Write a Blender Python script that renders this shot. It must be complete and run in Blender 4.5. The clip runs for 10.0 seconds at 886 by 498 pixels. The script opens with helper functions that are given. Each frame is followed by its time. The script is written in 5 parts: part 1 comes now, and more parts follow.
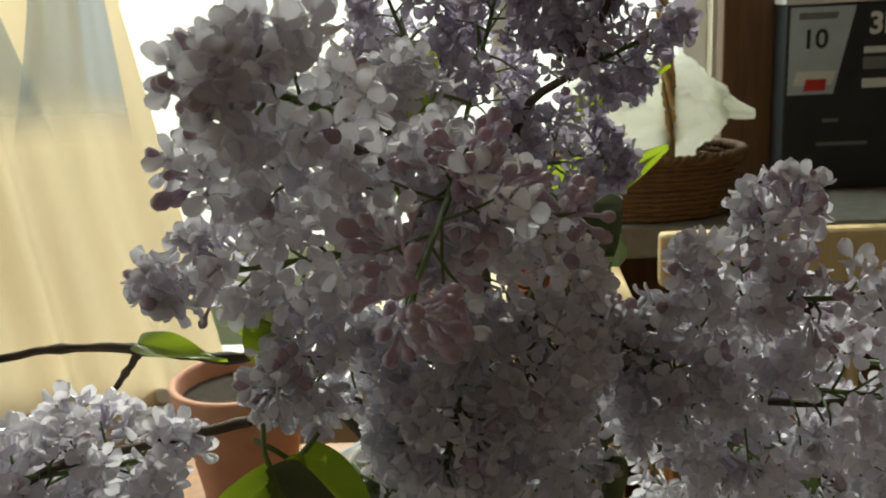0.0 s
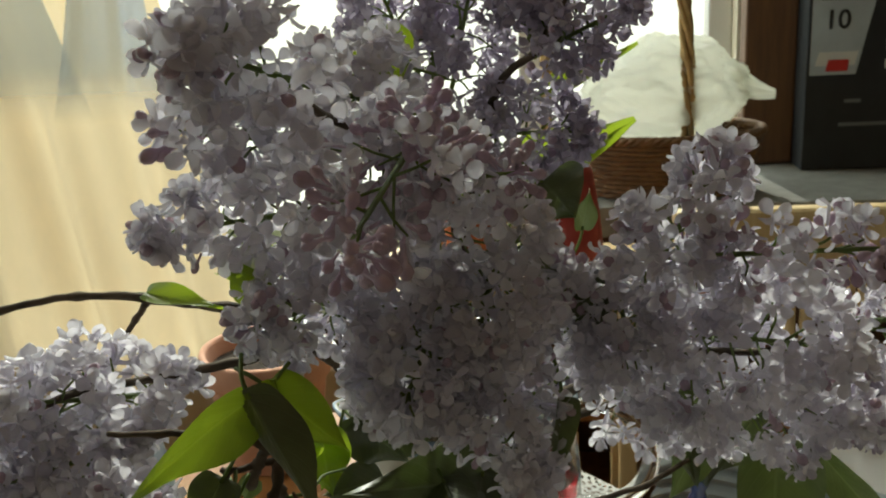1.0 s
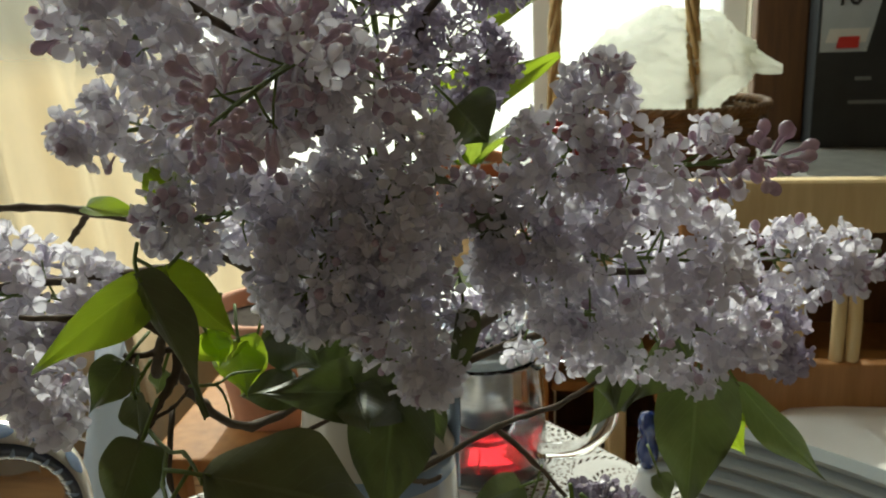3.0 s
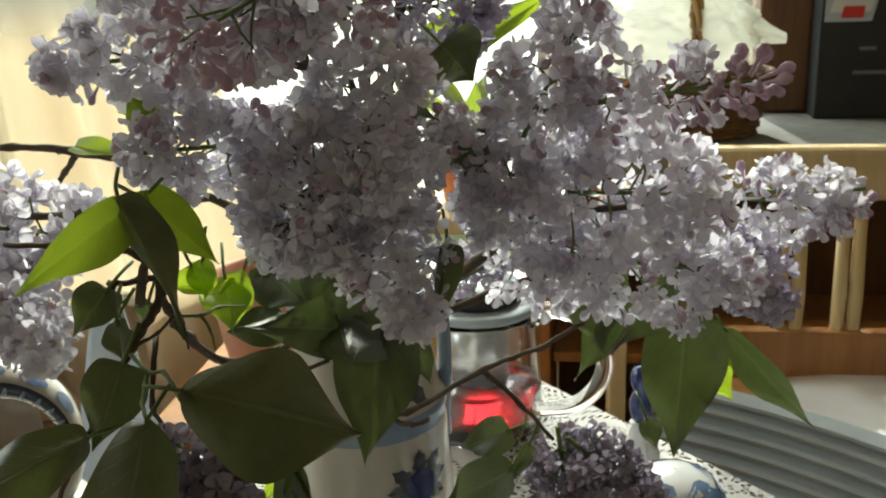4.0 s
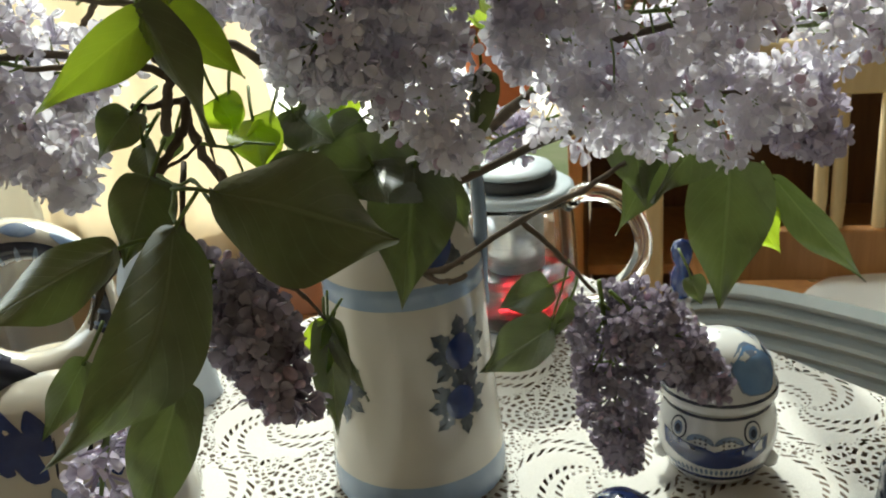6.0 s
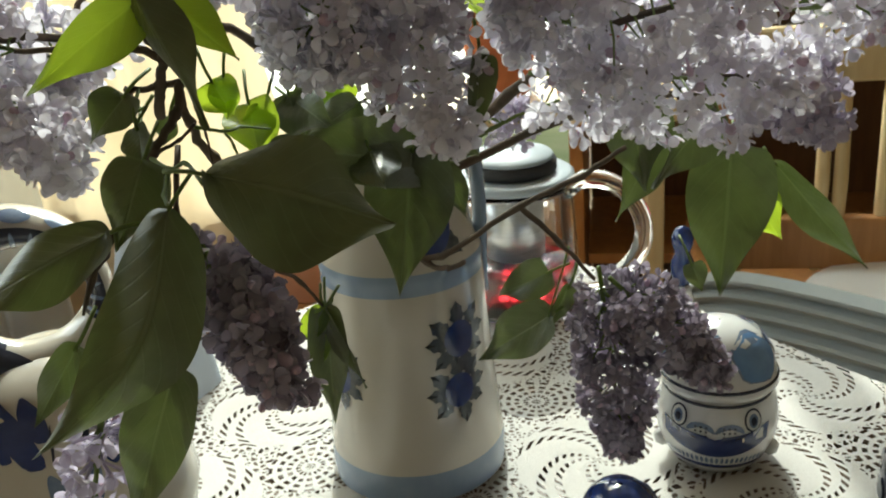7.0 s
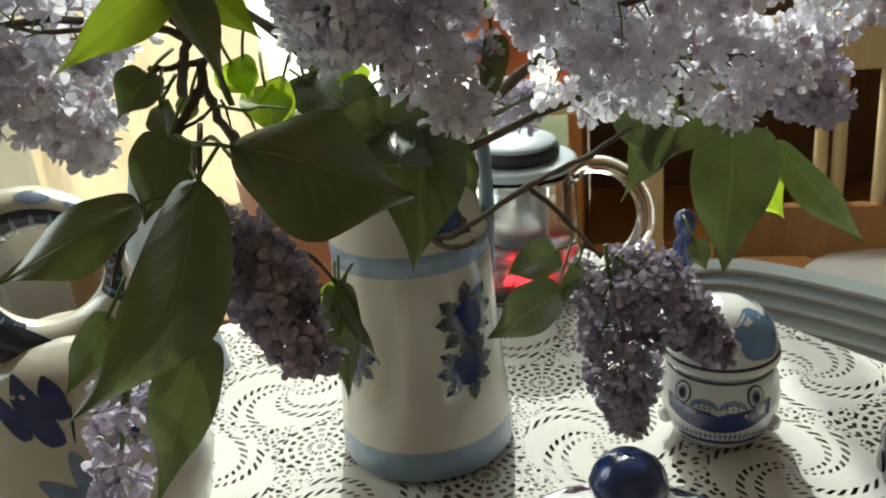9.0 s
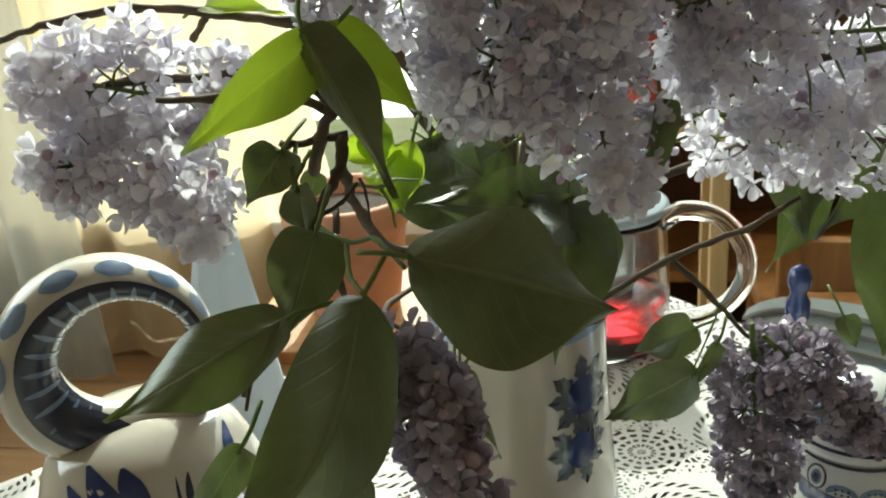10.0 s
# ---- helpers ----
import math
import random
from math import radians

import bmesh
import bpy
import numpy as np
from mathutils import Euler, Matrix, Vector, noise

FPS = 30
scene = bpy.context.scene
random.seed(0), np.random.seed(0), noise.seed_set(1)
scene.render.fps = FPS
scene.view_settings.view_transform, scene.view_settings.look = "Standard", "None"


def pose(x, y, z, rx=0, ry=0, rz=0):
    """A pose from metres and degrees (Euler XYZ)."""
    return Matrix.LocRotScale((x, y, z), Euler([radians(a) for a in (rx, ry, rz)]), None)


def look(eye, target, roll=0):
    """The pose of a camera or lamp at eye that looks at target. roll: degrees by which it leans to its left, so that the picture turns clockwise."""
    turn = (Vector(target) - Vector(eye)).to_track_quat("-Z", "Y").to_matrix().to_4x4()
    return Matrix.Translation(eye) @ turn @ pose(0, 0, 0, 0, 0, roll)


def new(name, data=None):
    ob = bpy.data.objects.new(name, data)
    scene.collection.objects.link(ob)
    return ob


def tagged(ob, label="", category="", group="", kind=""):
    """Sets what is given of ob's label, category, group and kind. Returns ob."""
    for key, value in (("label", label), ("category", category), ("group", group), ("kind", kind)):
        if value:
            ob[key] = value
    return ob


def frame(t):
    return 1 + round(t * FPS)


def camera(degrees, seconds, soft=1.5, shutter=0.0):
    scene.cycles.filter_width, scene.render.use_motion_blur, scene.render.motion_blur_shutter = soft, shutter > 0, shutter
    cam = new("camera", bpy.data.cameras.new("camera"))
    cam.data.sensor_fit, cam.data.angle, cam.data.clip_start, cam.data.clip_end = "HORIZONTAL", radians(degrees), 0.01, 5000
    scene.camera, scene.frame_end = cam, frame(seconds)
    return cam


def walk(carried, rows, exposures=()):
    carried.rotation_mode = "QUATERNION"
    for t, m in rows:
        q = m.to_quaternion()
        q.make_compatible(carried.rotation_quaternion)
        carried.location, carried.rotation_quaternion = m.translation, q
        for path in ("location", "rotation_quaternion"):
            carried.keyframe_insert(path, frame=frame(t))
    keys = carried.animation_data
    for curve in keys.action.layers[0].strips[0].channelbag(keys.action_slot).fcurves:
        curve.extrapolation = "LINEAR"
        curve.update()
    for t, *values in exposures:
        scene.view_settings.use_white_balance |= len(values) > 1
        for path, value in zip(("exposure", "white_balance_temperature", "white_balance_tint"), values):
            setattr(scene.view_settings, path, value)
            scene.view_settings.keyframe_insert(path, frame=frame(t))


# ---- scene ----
cam = camera(50.0, 10.0, soft=1.9)
cam.data.dof.use_dof, cam.data.dof.focus_distance, cam.data.dof.aperture_fstop = True, 0.43, 32.0
PATH = [
    (0, (0.121, 0.175, 1.347), (0.0, 2.098, 0.814), -3.0),
    (0.5, (0.141, 0.151, 1.347), (0.024, 2.074, 0.809), -2.6),
    (1, (0.16, 0.125, 1.347), (-0.044, 2.032, 0.782), -3.2),
    (1.5, (0.175, 0.109, 1.341), (-0.053, 2.011, 0.765), -2.9),
    (2, (0.193, 0.1, 1.335), (-0.059, 1.998, 0.758), -2.7),
    (2.5, (0.216, 0.099, 1.325), (-0.054, 1.993, 0.741), -2.6),
    (4, (0.249, 0.086, 1.289), (-0.05, 1.962, 0.665), -2.5),
    (4.5, (0.248, 0.086, 1.271), (-0.07, 1.946, 0.609), -3.6),
    (5, (0.243, 0.087, 1.251), (-0.104, 1.929, 0.553), -4.2),
    (5.5, (0.242, 0.081, 1.233), (-0.115, 1.913, 0.516), -4.6),
    (7, (0.243, 0.087, 1.219), (-0.121, 1.905, 0.468), -4.8),
    (7.5, (0.244, 0.083, 1.217), (-0.116, 1.901, 0.463), -4.8),
    (8, (0.242, 0.077, 1.219), (-0.117, 1.893, 0.461), -4.8),
    (8.5, (0.239, 0.066, 1.214), (-0.118, 1.88, 0.451), -4.9),
    (9, (0.236, 0.068, 1.215), (-0.12, 1.883, 0.455), -5.0),
    (9.5, (0.193, 0.094, 1.215), (-0.164, 1.907, 0.45), -4.9),
    (10, (0.153, 0.138, 1.233), (-0.225, 1.955, 0.488), -4.7),
]
walk(cam, [(t, look(eye, target, roll)) for t, eye, target, roll in PATH], [(0.0, -0.72, 6550, -5), (2.7, -0.56, 6450, -5), (4.0, -0.10, 6400, -4), (4.7, 0.16, 6350, -4), (9.0, 0.02, 6250, -5), (10.0, 0.30, 6200, -9)])

# ---- light ----
SUN_AZ, SUN_EL = 9.0, 41.0          # degrees to the left of +y, and above the horizon
sun_way = Vector((-math.sin(radians(SUN_AZ)) * math.cos(radians(SUN_EL)), math.cos(radians(SUN_AZ)) * math.cos(radians(SUN_EL)), math.sin(radians(SUN_EL))))
world = bpy.data.worlds.new("sky")
scene.world = world
world.use_nodes = True
wn = world.node_tree
sky = wn.nodes.new("ShaderNodeTexSky")
sky.sky_type, sky.sun_disc = "NISHITA", False
sky.sun_elevation, sky.sun_rotation = radians(SUN_EL), radians(-SUN_AZ)
wn.links.new(sky.outputs[0], wn.nodes["Background"].inputs[0])
wn.nodes["Background"].inputs[1].default_value = 0.15
lamp = bpy.data.lights.new("sun", "SUN")
lamp.energy, lamp.angle, lamp.color = 3.8, radians(0.6), (1.0, 0.95, 0.87)
sun = new("sun", lamp)
sun.matrix_world = look(sun_way * 20, (0, 0, 0))


def window_light(name, place, target, w, h, watts, colour):
    """Sky light entering by a window's opening."""
    data = bpy.data.lights.new(name, "AREA")
    data.shape, data.size, data.size_y, data.energy, data.color = "RECTANGLE", w, h, watts, colour
    ob = new(name, data)
    ob.matrix_world = look(place, target)


window_light("north_window_sky", (-0.70, 2.70, 2.45), (-0.5, 0.4, 0.9), 2.5, 1.3, 105.0, (0.98, 0.98, 0.96))
window_light("west_window_sky", (-2.36, 1.15, 2.10), (0.0, 0.45, 1.15), 1.7, 1.5, 26.0, (1.0, 0.98, 0.94))

# ---- materials ----
def graph(name):
    m = bpy.data.materials.new(name)
    m.use_nodes = True
    nt = m.node_tree
    return m, nt, nt.nodes["Principled BSDF"]


def node(nt, kind, **values):
    n = nt.nodes.new(kind)
    for key, value in values.items():
        if key in n.inputs:
            n.inputs[key].default_value = value
    return n


def surface(name, colour, colour2=None, rough=0.5, rough2=None, scale=8.0, detail=6.0, bump=0.0, bump_scale=60.0, metal=0.0, stretch=(1, 1, 1), coat=0.0, spec=0.5, island=0.0, obj=0.0):
    """A two-scale procedural surface: colour mottling, roughness wear and fine relief."""
    m, nt, p = graph(name)
    tc = nt.nodes.new("ShaderNodeTexCoord")
    mp = node(nt, "ShaderNodeMapping", Scale=stretch)
    nt.links.new(tc.outputs["Object"], mp.inputs[0])
    n1 = node(nt, "ShaderNodeTexNoise", Scale=scale, Detail=detail, Roughness=0.6)
    n2 = node(nt, "ShaderNodeTexNoise", Scale=bump_scale, Detail=4.0, Roughness=0.6)
    for n in (n1, n2):
        nt.links.new(mp.outputs[0], n.inputs["Vector"])
    colour2 = colour2 or tuple(c * 0.8 for c in colour)
    ramp = nt.nodes.new("ShaderNodeValToRGB")
    ramp.color_ramp.elements[0].position, ramp.color_ramp.elements[1].position = 0.32, 0.68
    ramp.color_ramp.elements[0].color, ramp.color_ramp.elements[1].color = (*colour2, 1), (*colour, 1)
    nt.links.new(n1.outputs[0], ramp.inputs[0])
    out = ramp.outputs[0]
    if island or obj:
        if island:
            g = nt.nodes.new("ShaderNodeNewGeometry").outputs["Random Per Island"]
        else:
            g = nt.nodes.new("ShaderNodeObjectInfo").outputs["Random"]
        mr = node(nt, "ShaderNodeMapRange", **{"To Min": 1 - (island or obj), "To Max": 1 + (island or obj)})
        nt.links.new(g, mr.inputs[0])
        hs = node(nt, "ShaderNodeHueSaturation")
        nt.links.new(out, hs.inputs["Color"])
        nt.links.new(mr.outputs[0], hs.inputs["Value"])
        out = hs.outputs[0]
    nt.links.new(out, p.inputs["Base Color"])
    r = node(nt, "ShaderNodeMapRange", **{"To Min": rough, "To Max": rough2 if rough2 is not None else min(1, rough + 0.15)})
    nt.links.new(n2.outputs[0], r.inputs[0])
    nt.links.new(r.outputs[0], p.inputs["Roughness"])
    p.inputs["Metallic"].default_value = metal
    p.inputs["Coat Weight"].default_value = coat
    p.inputs["Coat Roughness"].default_value = 0.06
    p.inputs["Specular IOR Level"].default_value = spec
    if bump:
        b = node(nt, "ShaderNodeBump", Strength=0.6, Distance=bump)
        nt.links.new(n2.outputs[0], b.inputs["Height"])
        nt.links.new(b.outputs[0], p.inputs["Normal"])
    return m


def translucent(m, amount, colour):
    """Lets light through a thin surface."""
    nt = m.node_tree
    p = nt.nodes["Principled BSDF"]
    t = node(nt, "ShaderNodeBsdfTranslucent", Color=(*colour, 1))
    mix = node(nt, "ShaderNodeMixShader", Fac=amount)
    nt.links.new(p.outputs[0], mix.inputs[1])
    nt.links.new(t.outputs[0], mix.inputs[2])
    nt.links.new(mix.outputs[0], nt.nodes["Material Output"].inputs[0])
    return m


def see_through(m, amount):
    """A loose weave: part of the light passes straight between the threads."""
    nt = m.node_tree
    out = nt.nodes["Material Output"].inputs[0]
    shader = out.links[0].from_socket
    clear = node(nt, "ShaderNodeBsdfTransparent")
    mix = node(nt, "ShaderNodeMixShader", Fac=amount)
    nt.links.new(shader, mix.inputs[1])
    nt.links.new(clear.outputs[0], mix.inputs[2])
    nt.links.new(mix.outputs[0], out)
    return m


def glass_mat(name, colour=(1, 1, 1), rough=0.01):
    m, nt, p = graph(name)
    p.inputs["Base Color"].default_value = (*colour, 1)
    p.inputs["Transmission Weight"].default_value = 1.0
    p.inputs["Roughness"].default_value = rough
    p.inputs["IOR"].default_value = 1.45
    return m


def petal_mat(name, light, dark, glow, amount):
    m, nt, p = graph(name)
    g = nt.nodes.new("ShaderNodeNewGeometry")
    ramp = nt.nodes.new("ShaderNodeValToRGB")
    ramp.color_ramp.elements[0].color, ramp.color_ramp.elements[1].color = (*dark, 1), (*light, 1)
    ramp.color_ramp.elements[1].position = 0.75
    nt.links.new(g.outputs["Random Per Island"], ramp.inputs[0])
    tc = nt.nodes.new("ShaderNodeTexCoord")
    n = node(nt, "ShaderNodeTexNoise", Scale=420.0, Detail=3.0)
    nt.links.new(tc.outputs["Object"], n.inputs["Vector"])
    mr = node(nt, "ShaderNodeMapRange", **{"To Min": 0.84, "To Max": 1.12})
    nt.links.new(n.outputs[0], mr.inputs[0])
    hs = node(nt, "ShaderNodeHueSaturation")
    nt.links.new(ramp.outputs[0], hs.inputs["Color"])
    nt.links.new(mr.outputs[0], hs.inputs["Value"])
    nt.links.new(hs.outputs[0], p.inputs["Base Color"])
    p.inputs["Roughness"].default_value = 0.25
    p.inputs["Specular IOR Level"].default_value = 0.5
    b = node(nt, "ShaderNodeBump", Strength=0.35, Distance=0.0006)
    nt.links.new(n.outputs[0], b.inputs["Height"])
    nt.links.new(b.outputs[0], p.inputs["Normal"])
    return translucent(m, amount, glow)


def leaf_mat(name, top, vein, glow, amount):
    m, nt, p = graph(name)
    uv = nt.nodes.new("ShaderNodeTexCoord")
    sep = nt.nodes.new("ShaderNodeSeparateXYZ")
    nt.links.new(uv.outputs["UV"], sep.inputs[0])
    av = node(nt, "ShaderNodeMath")
    av.operation = "ABSOLUTE"
    nt.links.new(sep.outputs[1], av.inputs[0])
    slant = node(nt, "ShaderNodeMath")
    slant.operation = "MULTIPLY_ADD"
    slant.inputs[1].default_value = -0.32
    nt.links.new(av.outputs[0], slant.inputs[0])
    nt.links.new(sep.outputs[0], slant.inputs[2])
    wave = node(nt, "ShaderNodeMath")
    wave.operation = "PINGPONG"
    wave.inputs[1].default_value = 0.055
    nt.links.new(slant.outputs[0], wave.inputs[0])
    side = node(nt, "ShaderNodeMapRange", **{"From Min": 0.0, "From Max": 0.010, "To Min": 1.0, "To Max": 0.0})
    nt.links.new(wave.outputs[0], side.inputs[0])
    mid = node(nt, "ShaderNodeMapRange", **{"From Min": 0.02, "From Max": 0.06, "To Min": 1.0, "To Max": 0.0})
    nt.links.new(av.outputs[0], mid.inputs[0])
    half = node(nt, "ShaderNodeMath")
    half.operation = "MULTIPLY"
    half.inputs[1].default_value = 0.30
    nt.links.new(side.outputs[0], half.inputs[0])
    both = node(nt, "ShaderNodeMath")
    both.operation = "MAXIMUM"
    nt.links.new(half.outputs[0], both.inputs[0])
    nt.links.new(mid.outputs[0], both.inputs[1])
    n = node(nt, "ShaderNodeTexNoise", Scale=45.0, Detail=6.0)
    nt.links.new(uv.outputs["Object"], n.inputs["Vector"])
    ramp = nt.nodes.new("ShaderNodeValToRGB")
    ramp.color_ramp.elements[0].color, ramp.color_ramp.elements[1].color = (*[c * 0.7 for c in top], 1), (*[c * 1.25 for c in top], 1)
    ramp.color_ramp.elements[0].position, ramp.color_ramp.elements[1].position = 0.3, 0.7
    nt.links.new(n.outputs[0], ramp.inputs[0])
    mixc = nt.nodes.new("ShaderNodeMixRGB")
    mixc.inputs[2].default_value = (*vein, 1)
    nt.links.new(both.outputs[0], mixc.inputs[0])
    nt.links.new(ramp.outputs[0], mixc.inputs[1])
    nt.links.new(mixc.outputs[0], p.inputs["Base Color"])
    p.inputs["Roughness"].default_value = 0.40
    p.inputs["Coat Weight"].default_value = 0.5
    p.inputs["Coat Roughness"].default_value = 0.36
    soft = node(nt, "ShaderNodeTexNoise", Scale=60.0, Detail=2.0)
    nt.links.new(uv.outputs["Object"], soft.inputs["Vector"])
    height = node(nt, "ShaderNodeMath")
    height.operation = "MULTIPLY_ADD"
    height.inputs[1].default_value = -0.35
    nt.links.new(both.outputs[0], height.inputs[0])
    nt.links.new(soft.outputs[0], height.inputs[2])
    b = node(nt, "ShaderNodeBump", Strength=0.55, Distance=0.0022)
    nt.links.new(height.outputs[0], b.inputs["Height"])
    nt.links.new(b.outputs[0], p.inputs["Normal"])
    return translucent(m, amount, glow)


def lace_mat():
    """Openwork crochet: rosettes on a square lattice, pinwheels of solid commas between them, a fine net in the rest."""
    m, nt, p = graph("white_crochet_lace")
    L = nt.links

    def op(kind, a, b=None, c=None):
        n = nt.nodes.new("ShaderNodeMath")
        n.operation = kind
        for i, x in enumerate((a, b, c)):
            if x is None:
                continue
            if isinstance(x, (int, float)):
                n.inputs[i].default_value = x
            else:
                L.new(x, n.inputs[i])
        return n.outputs[0]

    tc = nt.nodes.new("ShaderNodeTexCoord")
    nz = node(nt, "ShaderNodeTexNoise", Scale=14.0, Detail=2.0)
    L.new(tc.outputs["Object"], nz.inputs["Vector"])
    sep = nt.nodes.new("ShaderNodeSeparateXYZ")
    L.new(tc.outputs["Object"], sep.inputs[0])
    warp = op("MULTIPLY", op("SUBTRACT", nz.outputs[0], 0.5), 0.012)
    S = 0.155
    rot = 0.55
    x0, y0 = op("ADD", sep.outputs[0], warp), op("SUBTRACT", sep.outputs[1], warp)
    x = op("ADD", op("MULTIPLY", x0, math.cos(rot)), op("MULTIPLY", y0, math.sin(rot)))
    y = op("SUBTRACT", op("MULTIPLY", y0, math.cos(rot)), op("MULTIPLY", x0, math.sin(rot)))

    def polar(shift):
        u = op("SUBTRACT", op("FRACT", op("ADD", op("DIVIDE", x, S), shift)), 0.5)
        v = op("SUBTRACT", op("FRACT", op("ADD", op("DIVIDE", y, S), shift)), 0.5)
        r = op("SQRT", op("ADD", op("MULTIPLY", u, u), op("MULTIPLY", v, v)))
        return r, op("ARCTAN2", v, u)

    r1, a1 = polar(0.0)
    r2, a2 = polar(0.5)
    # rosette: rings of holes between spokes
    spokes = op("GREATER_THAN", op("SINE", op("MULTIPLY", a1, 16.0)), -0.25)
    rings = op("GREATER_THAN", op("SINE", op("MULTIPLY", r1, 118.0)), -0.1)
    ros_hole = op("MULTIPLY", spokes, rings)
    # pinwheel: solid curled blades, combed slits between them
    ph = op("ADD", op("MULTIPLY", a2, 4.0), op("MULTIPLY", r2, -17.0))
    blade = op("SINE", ph)
    gap = op("LESS_THAN", blade, -0.15)
    comb = op("GREATER_THAN", op("SINE", op("ADD", op("MULTIPLY", a2, 4.0), op("MULTIPLY", r2, 150.0))), 0.05)
    deep = op("GREATER_THAN", blade, -0.86)
    pin_hole = op("MULTIPLY", op("MULTIPLY", gap, comb), deep)
    eyelet = op("LESS_THAN", op("ABSOLUTE", op("SUBTRACT", blade, 0.93)), 0.03)
    # net
    vor = nt.nodes.new("ShaderNodeTexVoronoi")
    vor.feature = "DISTANCE_TO_EDGE"
    vor.inputs["Scale"].default_value = 165.0
    L.new(tc.outputs["Object"], vor.inputs["Vector"])
    net_hole = op("GREATER_THAN", vor.outputs["Distance"], 0.17)
    in1 = op("LESS_THAN", r1, 0.235)
    in2 = op("LESS_THAN", r2, 0.43)
    hole = op("ADD", op("MULTIPLY", in1, ros_hole), op("MULTIPLY", op("SUBTRACT", 1.0, in1), op("ADD", op("MULTIPLY", in2, pin_hole), op("MULTIPLY", op("SUBTRACT", 1.0, in2), net_hole))))
    hole = op("MULTIPLY", op("MINIMUM", hole, 1.0), 1.0)
    fib = node(nt, "ShaderNodeTexNoise", Scale=900.0, Detail=3.0)
    L.new(tc.outputs["Object"], fib.inputs["Vector"])
    ramp = nt.nodes.new("ShaderNodeValToRGB")
    ramp.color_ramp.elements[0].color, ramp.color_ramp.elements[1].color = (0.50, 0.485, 0.45, 1), (0.68, 0.665, 0.64, 1)
    L.new(fib.outputs[0], ramp.inputs[0])
    L.new(ramp.outputs[0], p.inputs["Base Color"])
    p.inputs["Roughness"].default_value = 0.9
    hgt = op("ADD", op("MULTIPLY", blade, 0.4), fib.outputs[0])
    b = node(nt, "ShaderNodeBump", Strength=0.6, Distance=0.0012)
    L.new(hgt, b.inputs["Height"])
    L.new(b.outputs[0], p.inputs["Normal"])
    tr = nt.nodes.new("ShaderNodeBsdfTransparent")
    mix = nt.nodes.new("ShaderNodeMixShader")
    L.new(hole, mix.inputs[0])
    L.new(p.outputs[0], mix.inputs[1])
    L.new(tr.outputs[0], mix.inputs[2])
    L.new(mix.outputs[0], nt.nodes["Material Output"].inputs[0])
    return m


PETAL = petal_mat("lilac_petal", (0.90, 0.885, 0.935), (0.54, 0.495, 0.60), (0.90, 0.87, 0.93), 0.50)
BUD = petal_mat("lilac_bud", (0.70, 0.57, 0.68), (0.54, 0.40, 0.51), (0.64, 0.48, 0.58), 0.32)
DARK_PETAL = petal_mat("dark_lilac_petal", (0.68, 0.64, 0.74), (0.40, 0.34, 0.46), (0.62, 0.56, 0.68), 0.42)
# Darker copy of the petal: shade on the hanging clusters put into the colour.
SHADED_PETAL = petal_mat("shaded_lilac_petal", (0.43, 0.39, 0.46), (0.31, 0.26, 0.33), (0.40, 0.34, 0.43), 0.28)
LEAF = leaf_mat("lilac_leaf", (0.098, 0.112, 0.052), (0.140, 0.158, 0.085), (0.15, 0.21, 0.04), 0.13)
# Brighter, yellower copy of LEAF; the backlight on these leaves is in its colour.
BACKLIT_LEAF = leaf_mat("backlit_lilac_leaf", (0.075, 0.13, 0.035), (0.15, 0.21, 0.06), (0.42, 0.56, 0.03), 0.50)
POT_LEAF = leaf_mat("pot_plant_leaf", (0.05, 0.10, 0.04), (0.10, 0.17, 0.06), (0.36, 0.46, 0.05), 0.4)
TWIG = surface("brown_bark", (0.13, 0.09, 0.06), (0.06, 0.045, 0.03), 0.75, scale=70, bump=0.001, bump_scale=300)
GREEN_STEM = translucent(surface("green_stem", (0.16, 0.22, 0.06), (0.10, 0.13, 0.05), 0.5, scale=80), 0.25, (0.35, 0.45, 0.06))
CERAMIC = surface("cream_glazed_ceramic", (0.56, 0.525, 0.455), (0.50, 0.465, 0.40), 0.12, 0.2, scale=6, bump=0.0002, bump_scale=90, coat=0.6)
WHITE_CERAMIC = surface("cold_white_glaze", (0.72, 0.72, 0.70), (0.64, 0.65, 0.66), 0.1, 0.18, scale=10, bump=0.0003, bump_scale=70, coat=0.5)
BAND_BLUE = surface("pale_blue_glaze", (0.26, 0.33, 0.44), (0.20, 0.27, 0.38), 0.14, 0.25, scale=30, coat=0.4)
COBALT = surface("cobalt_glaze", (0.010, 0.024, 0.115), (0.022, 0.045, 0.17), 0.1, 0.2, scale=60, coat=0.6)
COBALT_WASH = surface("cobalt_wash_glaze", (0.10, 0.15, 0.27), (0.22, 0.28, 0.38), 0.12, 0.22, scale=55, coat=0.5)
SKY_GLAZE = surface("sky_blue_glaze", (0.18, 0.32, 0.55), (0.10, 0.20, 0.42), 0.1, 0.2, scale=28, coat=0.5)
INK = surface("dark_ink_glaze", (0.015, 0.018, 0.035), (0.03, 0.035, 0.06), 0.15, 0.25, scale=50, coat=0.4)
DECAL_LEAF = surface("grey_blue_decal", (0.024, 0.032, 0.045), (0.075, 0.088, 0.095), 0.15, 0.28, scale=160, coat=0.4)
LACE = lace_mat()
TABLE_WOOD = surface("dark_table_wood", (0.15, 0.085, 0.045), (0.08, 0.045, 0.025), 0.4, scale=6, stretch=(1, 9, 9), bump=0.0004, bump_scale=40)
GLASS = glass_mat("clear_glass")
STEEL = surface("brushed_steel", (0.60, 0.61, 0.62), (0.45, 0.46, 0.48), 0.22, 0.38, scale=30, metal=1.0, stretch=(1, 1, 20))
